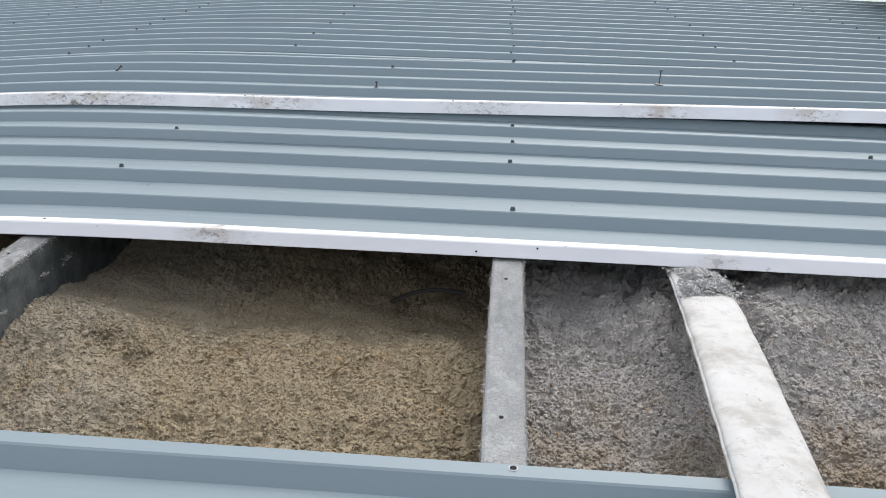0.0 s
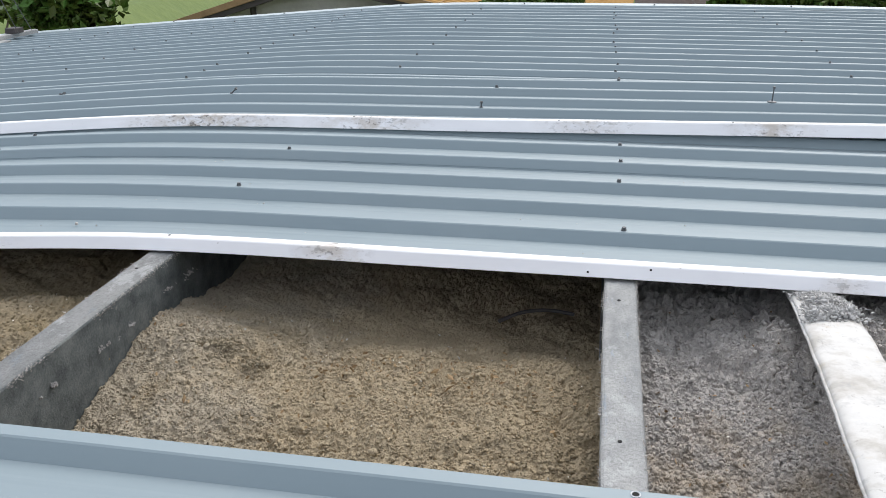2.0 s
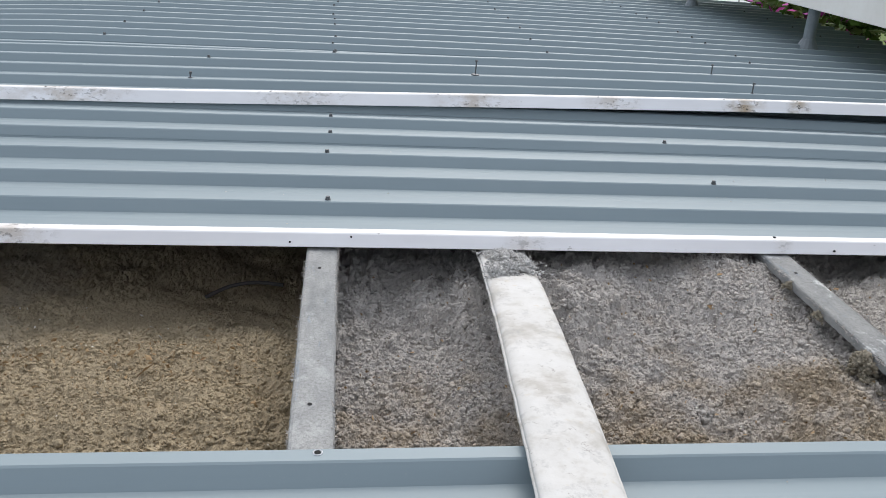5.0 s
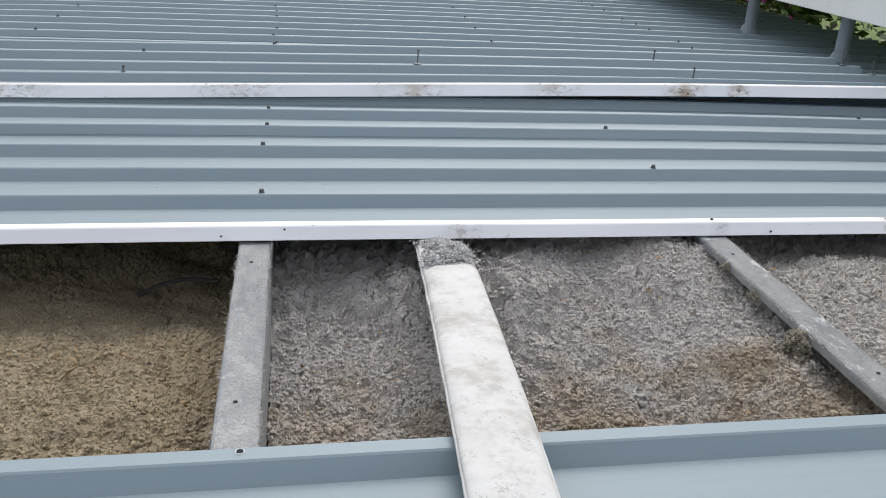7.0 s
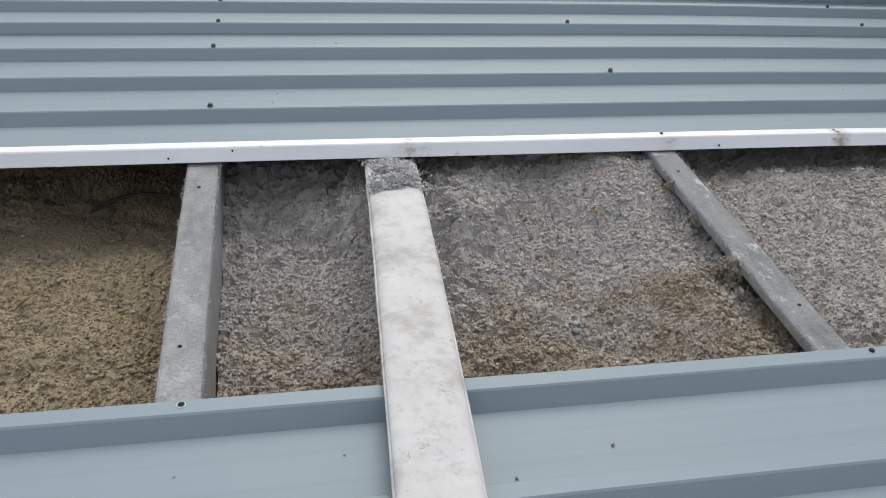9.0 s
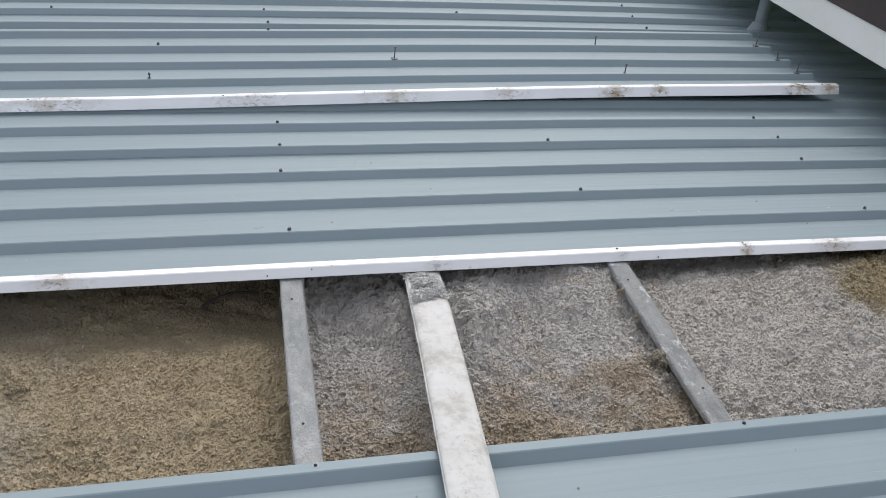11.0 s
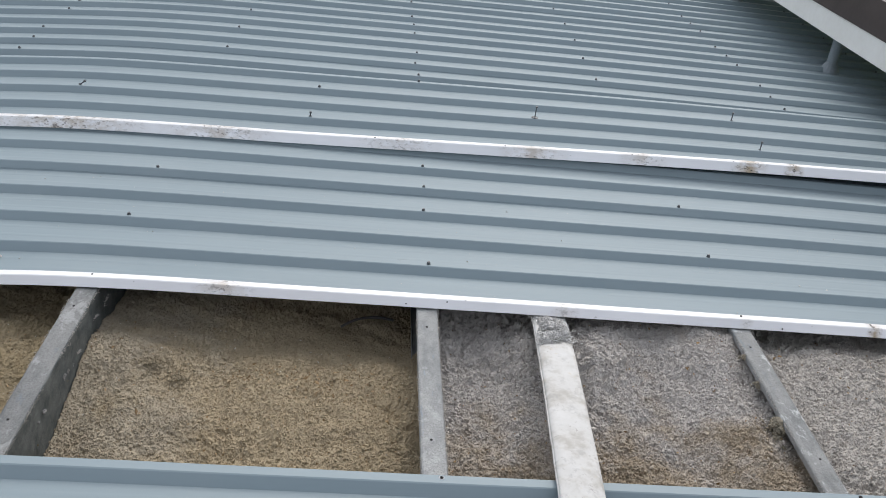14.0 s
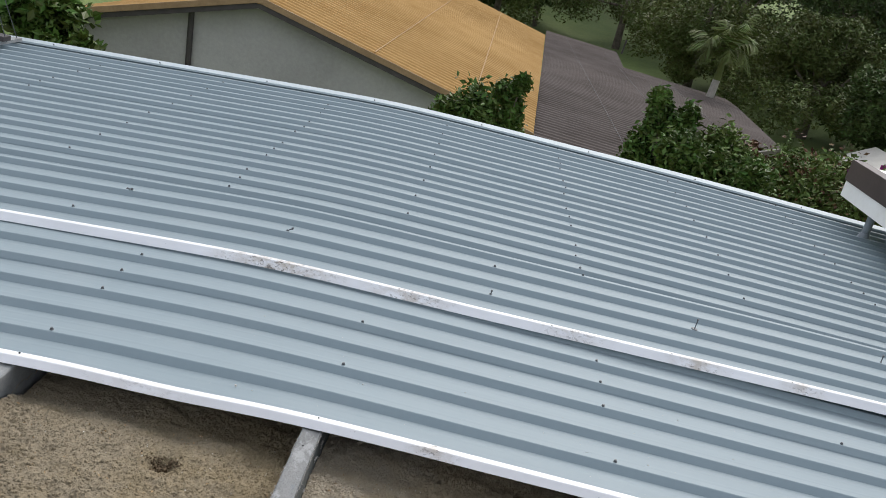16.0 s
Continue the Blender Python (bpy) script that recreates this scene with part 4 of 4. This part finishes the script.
# ---- neighbouring house ----
def corrugated(name, xl, xr, y0, y1, zf, mat, pitch=0.30, amp=0.034):
    """Corrugated sheeting whose waves run in y; ends xl(y), xr(y); height zf(x)."""
    n = int((y1 - y0) / pitch * 8)
    ys = np.linspace(y0, y1, n)
    us = np.linspace(0, 1, 7)
    Yg, U = np.meshgrid(ys, us, indexing="ij")
    Xg = np.array([xl(y) for y in ys])[:, None] * (1 - U) + np.array([xr(y) for y in ys])[:, None] * U
    Zg = zf(Xg) + amp * step(np.sin(2 * np.pi * Yg / pitch) * 1.4 + 0.1)
    m = len(us)
    i, j = np.meshgrid(np.arange(n - 1), np.arange(m - 1), indexing="ij")
    q = np.stack([i * m + j, i * m + j + 1, (i + 1) * m + j + 1, (i + 1) * m + j], -1).reshape(-1, 4)
    return quads_mesh(name, np.stack([Xg, Yg, Zg], -1).reshape(-1, 3), q, mat)


RX, RZ, GY0 = -5.04, 0.0, 13.0
house = thing("neighbour_house", "grey rendered gabled house with ochre and brown corrugated roofs", "house")
slope = math.tan(radians(15.5))
wall = bmesh.new()
gable = [(-8.6, -5.0), (-8.6, RZ - 0.16 - 0.2437 * 3.56), (RX, RZ - 0.16), (0.2, RZ - 0.16 - slope * 5.24), (0.2, -5.0)]
for y in (GY0 + 0.35, GY0 + 0.55):
    wall.faces.new([wall.verts.new((x, y, z)) for x, z in gable])
wall.verts.ensure_lookup_table()
for k in range(5):
    wall.faces.new([wall.verts[k], wall.verts[(k + 1) % 5], wall.verts[5 + (k + 1) % 5], wall.verts[5 + k]])
bmesh.ops.recalc_face_normals(wall, faces=wall.faces)
part("gable_wall", wall, RENDER_WALL, house)
part("side_wall", box((-8.6, GY0 + 0.56, -5.0), (-8.4, 36, -1.30)), RENDER_WALL, house)
part("roof", corrugated("roof", lambda y: RX, lambda y: 0.25 + (y - 13.9) * 0.0395, GY0, 38.0, lambda x: RZ - slope * (x - RX), YELLOW), None, house, "ochre painted corrugated roof slope")
part("roof", corrugated("roof", lambda y: -9.0, lambda y: RX, GY0, 38.0, lambda x: RZ + 0.2437 * (x - RX), YELLOW), None, house, "ochre painted corrugated roof slope")
part("ridge_cap", tube((RX, GY0 - 0.02, RZ - 0.03), (RX, 38.0, RZ - 0.03), 0.07, None, 12), YELLOW, house)
for sgn, xe in ((1, 0.2), (-1, -9.0)):
    tip = 15.5 if sgn > 0 else 13.7
    L = abs(xe - RX) / math.cos(radians(tip)) + 0.02
    bb = box((-0.06, -0.02 + 0.006 * sgn, -0.075), (L, 0.02, 0.035), 0.006)
    m = pose(RX, GY0 - 0.03, RZ, 0, tip if sgn > 0 else -tip, 0) @ (Matrix.Identity(4) if sgn > 0 else pose(0, 0, 0, 0, 0, 180))
    part("barge_board", bb, BARGE, house, "brown timber barge board", at=m)
    # near-black board stands in for the shadow line below the roof edge
    part("soffit_shade_board", box((-0.02, 0.022, -0.17), (L - 0.02, 0.34, -0.078), 0.004), PIPE, house, "soffit board coloured dark as the shadow line under the roof edge", at=m @ pose(0, 0, 0) if sgn > 0 else m @ pose(0, -0.36, 0))
part("downpipe", tube((-6.35, GY0 + 0.30, -4.8), (-6.35, GY0 + 0.30, -0.42), 0.055, None, 12), PIPE, house, "dark brown downpipe")


def zb(x):
    return -1.72 - 0.105 * (x - 1.0)


part("lower_roof", corrugated("lower_roof", lambda y: 0.27 + (y - 13.9) * 0.0395, lambda y: min(2.0 + max(0, y - 13.3) * 0.60, 8.1 + (y - 23.4) * 0.09) if y < 31.7 else 4.3 + (y - 31.7) * 0.07, 13.3, 41.0, zb, BROWNROOF), None, house, "faded brown corrugated lower roof")
part("lower_roof", corrugated("lower_roof", lambda y: 4.3 + (y - 31.7) * 0.07, lambda y: 8.85, 31.7, 33.8, zb, BROWNROOF), None, house)
for x, y0, y1 in ((2.3, 13.6, 40.0), (4.15, 17.0, 40.0), (6.2, 20.5, 32.5)):
    part("sheet_lap", box((x, y0, zb(x) + 0.006), (x + 0.022, y1, zb(x) + 0.026)), RUBBER, house)
for x in (-2.9, -1.0):
    zx = RZ - slope * (x - RX)
    part("sheet_lap", box((x, GY0 + 0.1, zx + 0.028), (x + 0.022, 37.5, zx + 0.039)), LAP, house)
fas = bmesh.new()
a, b = Vector((2.0, 13.3, zb(2.0) - 0.02)), Vector((8.1, 23.4, zb(8.1) - 0.02))
n = (b - a).cross(Vector((0, 0, 1))).normalized() * 0.04
vv = [fas.verts.new(p + o + Vector((0, 0, dz))) for p in (a, b) for o in (n, -n) for dz in (0, -0.26)]
for f in ((0, 1, 5, 4), (2, 3, 7, 6), (0, 2, 6, 4), (1, 3, 7, 5), (0, 1, 3, 2), (4, 5, 7, 6)):
    fas.faces.new([vv[k] for k in f])
bmesh.ops.recalc_face_normals(fas, faces=fas.faces)
part("fascia", fas, BROWN, house, "dark brown fascia")
lw = bmesh.new()
vv = [lw.verts.new((p[0] - 0.3, p[1] + 0.5, z)) for p in ((2.0, 13.3), (8.1, 23.4)) for z in (-5.5, zb(p[0]) - 0.05)]
lw.faces.new((vv[0], vv[2], vv[3], vv[1]))
bmesh.ops.solidify(lw, geom=lw.faces[:], thickness=0.15)
part("lower_wall", lw, RENDER_WALL, house)
part("lamp_arm", tube((5.2, 41.0, zb(5.2)), (5.3, 41.0, zb(5.2) + 0.7), 0.04, None, 8), PIPE, house)

shed = thing("pale_shed", "small white gabled outbuilding beyond the shrubs", "shed")
bs = bmesh.new()
prof = [(-1.6, -3.6), (-1.6, -0.62), (0, -0.05), (1.6, -0.62), (1.6, -3.6)]
vs = [[bs.verts.new((15.5 + x * 0.9, 30.0 + dy, z * 1.2 - 3.25)) for x, z in prof] for dy in (0, 4)]
bs.faces.new(vs[0])
bs.faces.new(vs[1])
for k in range(5):
    bs.faces.new((vs[0][k], vs[0][(k + 1) % 5], vs[1][(k + 1) % 5], vs[1][k]))
bmesh.ops.recalc_face_normals(bs, faces=bs.faces)
part("body", bs, CREAM_WALL, shed)


# ---- plants ----
def blob_points(blobs, per, rng, shell=0.55):
    """Points in the outer part of ragged blobs (x, y, z, r, squash)."""
    out = []
    for x, y, z, r, sq in blobs:
        d = rng.normal(0, 1, (per, 3))
        d /= np.linalg.norm(d, axis=1, keepdims=True)
        rad = r * (shell + (1 - shell) * rng.uniform(0, 1, per) ** 0.6) * (1 + 0.25 * np.sin(d[:, 0] * 5 + x) * np.cos(d[:, 1] * 4 + y))
        out.append(np.array([x, y, z]) + d * rad[:, None] * [1, 1, sq])
    return np.concatenate(out)


def limbs(base, tips, r0, bm=None):
    bm = bm or bmesh.new()
    base = Vector(base)
    for t in tips:
        t = Vector(t)
        m = base.lerp(t, 0.5) + Vector((0.06 * (t - base).length * math.sin(t.x * 7), 0.06 * (t - base).length * math.cos(t.y * 5), 0))
        tube(base, m, r0, r0 * 0.65, 7, bm)
        tube(m, t, r0 * 0.65, r0 * 0.25, 6, bm)
    return bm


def shrub(label, blobs, per, leaf, mat, seed, foot, mat2=None):
    rng = np.random.default_rng(seed)
    ob = thing("shrub", label, "shrub", group="garden shrubs")
    part("branches", limbs(foot, [b[:3] for b in blobs], 0.03), BARK, ob)
    pts = blob_points(blobs, per, rng, 0.1) + rng.normal(0, 0.035, (per * len(blobs), 3))
    v, q = leaf_cloud(pts, leaf * rng.uniform(0.6, 1.4, len(pts)), rng)
    part("foliage", quads_mesh("foliage", v, q, mat), None, ob)["kind"] = "stuff"
    if mat2:
        sub = blob_points([(b[0], b[1], b[2] + b[3] * 0.2, b[3] * 1.05, b[4]) for b in blobs], per // 12, rng, 0.8)
        v, q = leaf_cloud(sub, leaf * rng.uniform(0.6, 1.2, len(sub)), rng)
        part("flowers", quads_mesh("flowers", v, q, mat2), None, ob)["kind"] = "stuff"
    return ob


def along(az, el, dist, eye=(-0.66, -2.36, 1.55)):
    a, e = radians(az), radians(el)
    return Vector((eye[0] + dist * math.sin(a) * math.cos(e), eye[1] + dist * math.cos(a) * math.cos(e), eye[2] + dist * math.sin(e)))


def cluster(az, el, dist, spread, n, r, seed, tall=1.0):
    rng = np.random.default_rng(seed)
    c = along(az, el, dist)
    return [(c.x + rng.normal(0, spread), c.y + rng.normal(0, spread), c.z + rng.normal(0, spread * 0.6) * tall, r * rng.uniform(0.6, 1.2), rng.uniform(0.8, 1.3)) for _ in range(n)]


def column(az, el, dist, hgt, r, n, seed):
    """A narrow upright shoot."""
    rng = np.random.default_rng(seed)
    c = along(az, el, dist)
    return [(c.x + rng.normal(0, 0.06), c.y + rng.normal(0, 0.06), c.z - hgt * k / n, r * (0.45 + 1.1 * k / n) * rng.uniform(0.7, 1.25), 1.3) for k in range(n)]


G = -3.3
s1 = cluster(-1.0, -10.6, 9.3, 0.16, 9, 0.20, 1) + column(1.7, -8.0, 9.3, 0.75, 0.11, 6, 2)
shrub("glossy green leafy shrub with an upright shoot behind the roof edge", s1, 900, 0.036, LEAF, 3, (-0.6, 6.9, G))
s2 = cluster(13.6, -11.4, 9.6, 0.26, 15, 0.28, 4) + column(11.0, -7.0, 9.5, 1.1, 0.16, 8, 5) + column(12.6, -7.9, 9.5, 1.0, 0.24, 7, 6)
shrub("dense glossy green shrub with tall shoots", s2, 900, 0.036, LEAF, 7, (1.3, 6.9, G))
s3 = cluster(15.5, -11.6, 9.8, 0.30, 13, 0.26, 8)
shrub("bright green shrub beside the roof edge", s3, 800, 0.034, FERN, 9, (2.0, 7.0, G))
s4 = cluster(17.2, -10.0, 10.3, 0.26, 7, 0.13, 10)
shrub("dull red-leaved shrub among green ones", s4, 170, 0.036, RED, 11, (2.6, 7.3, G))
s5 = cluster(20.5, -10.9, 10.6, 0.36, 18, 0.28, 12) + cluster(24.0, -11.6, 10.5, 0.3, 13, 0.27, 13) + cluster(21, -13.0, 10.2, 0.4, 10, 0.3, 63)
shrub("feathery yellow-green fern thicket", s5, 620, 0.034, FERN, 14, (3.4, 7.3, G), RED)
s6 = cluster(29.5, -12.0, 10.5, 0.5, 18, 0.36, 15)
shrub("green bush with magenta flowers beside the house", s6, 360, 0.06, LEAF, 16, (4.6, 6.6, G), PINK)
s7 = [(5.2 + 0.5 * k, 5.0 - 1.0 * k + 0.3 * math.sin(k * 3), -1.2 + 0.2 * math.cos(2 * k), 0.7, 1.0) for k in range(6)]
shrub("green bush with magenta flowers beyond the patio", s7, 700, 0.07, LEAF, 17, (6.4, 3.0, G), PINK)
for k, (az, el, d) in enumerate(((-37.5, -4.6, 15.0), (-35.0, -4.6, 14.0), (-32.5, -5.0, 14.5), (-40, -4.0, 15))):
    b = cluster(az, el, d, 0.30, 9, 0.36, 30 + k)
    f = along(az, el, d)
    shrub("leafy garden bush with pale drooping flowers on the bank", b, 260, 0.11, LEAF if k % 2 else FERN, 40 + k, (f.x, f.y, float(ground_height(f.x, f.y))), PALE)


s8 = cluster(-29.0, -8.4, 10.2, 0.22, 11, 0.24, 70) + cluster(-26.8, -10.2, 10.0, 0.14, 6, 0.17, 71)
shrub("bright green leafy bush beside the house corner", s8, 520, 0.06, LEAF, 72, (-5.2, 6.6, G))


def tree(label, x, y, top, spread, n, mat, seed, leaf=0.19, per=1000):
    """A forest tree: tapered trunk, limbs and a ragged crown of leaf clumps."""
    rng = np.random.default_rng(seed)
    g = float(ground_height(x, y)) - 0.2
    h = top - g
    ob = thing("tree", label, "tree", group="hillside trees")
    blobs = []
    for _ in range(n):
        a, r, u = rng.uniform(0, 2 * np.pi), spread * math.sqrt(rng.uniform(0, 1)), rng.uniform(0.25, 1)
        r *= 1.1 - 0.6 * u * u
        blobs.append((x + r * math.cos(a), y + r * math.sin(a), g + h * (u * 0.92), spread * rng.uniform(0.22, 0.42), rng.uniform(0.6, 0.95)))
    bm = tube((x, y, g), (x + 0.2, y, g + h * 0.75), 0.28, 0.10, 9)
    limbs((x + 0.08, y, g + h * 0.35), [b[:3] for b in blobs[:7]], 0.10, bm)
    part("trunk", bm, BARK, ob)
    pts = blob_points(blobs, per, rng, 0.5)
    v, q = leaf_cloud(pts, leaf * rng.uniform(0.5, 1.3, len(pts)), rng, 1.6)
    v, q = v.reshape(-1, 4, 3)[:, :3].reshape(-1, 3), np.arange(len(pts) * 3).reshape(-1, 3)
    part("crown", quads_mesh("crown", v, q, mat), None, ob)["kind"] = "stuff"
    return ob


TREES = [(-26, 46, 7, 5, 1), (-19, 50, 8, 5, 0), (-12, 52, 7, 5, 1), (-6, 52, 5.5, 4, 0), (-1.5, 55, 4.5, 3.5, 1), (1.2, 60, 4.5, 3.5, 0),
         (7.0, 58, 5.0, 4.5, 1), (10.0, 47, 2.6, 4.0, 1), (13.0, 52, 5.0, 4.5, 0), (14.5, 40, 1.4, 3.5, 1), (18, 48, 5.2, 5, 0), (17.5, 36, 0.4, 3.5, 0),
         (23, 50, 6.2, 5, 1), (22, 39, 2.2, 4, 0), (27, 44, 4.4, 5, 0), (26, 33, 0.6, 4, 1), (33, 42, 5.5, 5, 0), (32, 30, 1.2, 4, 1), (39, 36, 4.0, 5, 0), (38, 24, 1.0, 4, 1),
         (14, 66, 8, 6, 0), (24, 64, 9, 6, 1), (34, 58, 8.5, 6, 0), (5, 72, 8, 6, 1), (44, 46, 8, 6, 0), (-14, 66, 10, 6, 0), (-3, 74, 9.5, 6, 0)]
for k, (x, y, top, spread, kind) in enumerate(TREES):
    tree("dense dark green forest tree on the hillside" if kind == 0 else "dense olive green forest tree on the hillside", x, y, top, spread, 26, LEAF_DARK if kind == 0 else LEAF_OLIVE, 100 + k, *((0.16, 1250) if -3 < x < 36 and y < 61 else (0.36, 260)))


def palm(x, y, top):
    rng = np.random.default_rng(9)
    ob = thing("palm_tree", "tall palm with pale trunk and drooping green fronds", "palm tree")
    g = float(ground_height(x, y))
    part("trunk", tube((x - 0.3, y, g), (x, y, top), 0.22, 0.15, 12), PALMBARK, ob)
    part("crown_shaft", tube((x, y, top), (x + 0.05, y, top + 0.9), 0.17, 0.08, 12), LEAF_OLIVE, ob, "smooth green crown shaft")
    for k in range(19):
        a = 2 * math.pi * k / 19 + rng.uniform(-0.2, 0.2)
        L, rise, drop = rng.uniform(0.9, 1.5), rng.uniform(0.9, 2.5), rng.uniform(0.6, 1.6)
        v, q = [], []
        steps = 26
        sp = [Vector((x + L * u * math.cos(a), y + L * u * math.sin(a), top + 0.9 + rise * u * 1.3 - drop * u**2.4 * 1.3)) for u in np.linspace(0.02, 1, steps)]
        side = Vector((-math.sin(a), math.cos(a), 0))
        for i, p in enumerate(sp[1:], 1):
            d = (sp[i] - sp[i - 1]).normalized()
            ll = 0.6 * math.sin(math.pi * min(1, 0.15 + 0.85 * i / steps)) + 0.1
            for sg in (-1, 1):
                tip = p + side * sg * ll * 0.8 + d * ll * 0.55 - Vector((0, 0, ll * rng.uniform(0.3, 0.8)))
                b0 = len(v)
                v += [p - d * 0.03, p + d * 0.03, tip + d * 0.01, tip - d * 0.01]
                q.append((b0, b0 + 1, b0 + 2, b0 + 3))
            b0 = len(v)
            v += [sp[i - 1] - side * 0.02, sp[i - 1] + side * 0.02, p + side * 0.02, p - side * 0.02]
            q.append((b0, b0 + 1, b0 + 2, b0 + 3))
        part("frond", quads_mesh("frond", np.array([tuple(p) for p in v]), np.array(q), LEAF_OLIVE if k % 3 else FERN), None, ob)


pt = along(13.9, -5.2, 36)
palm(pt.x, pt.y, pt.z)
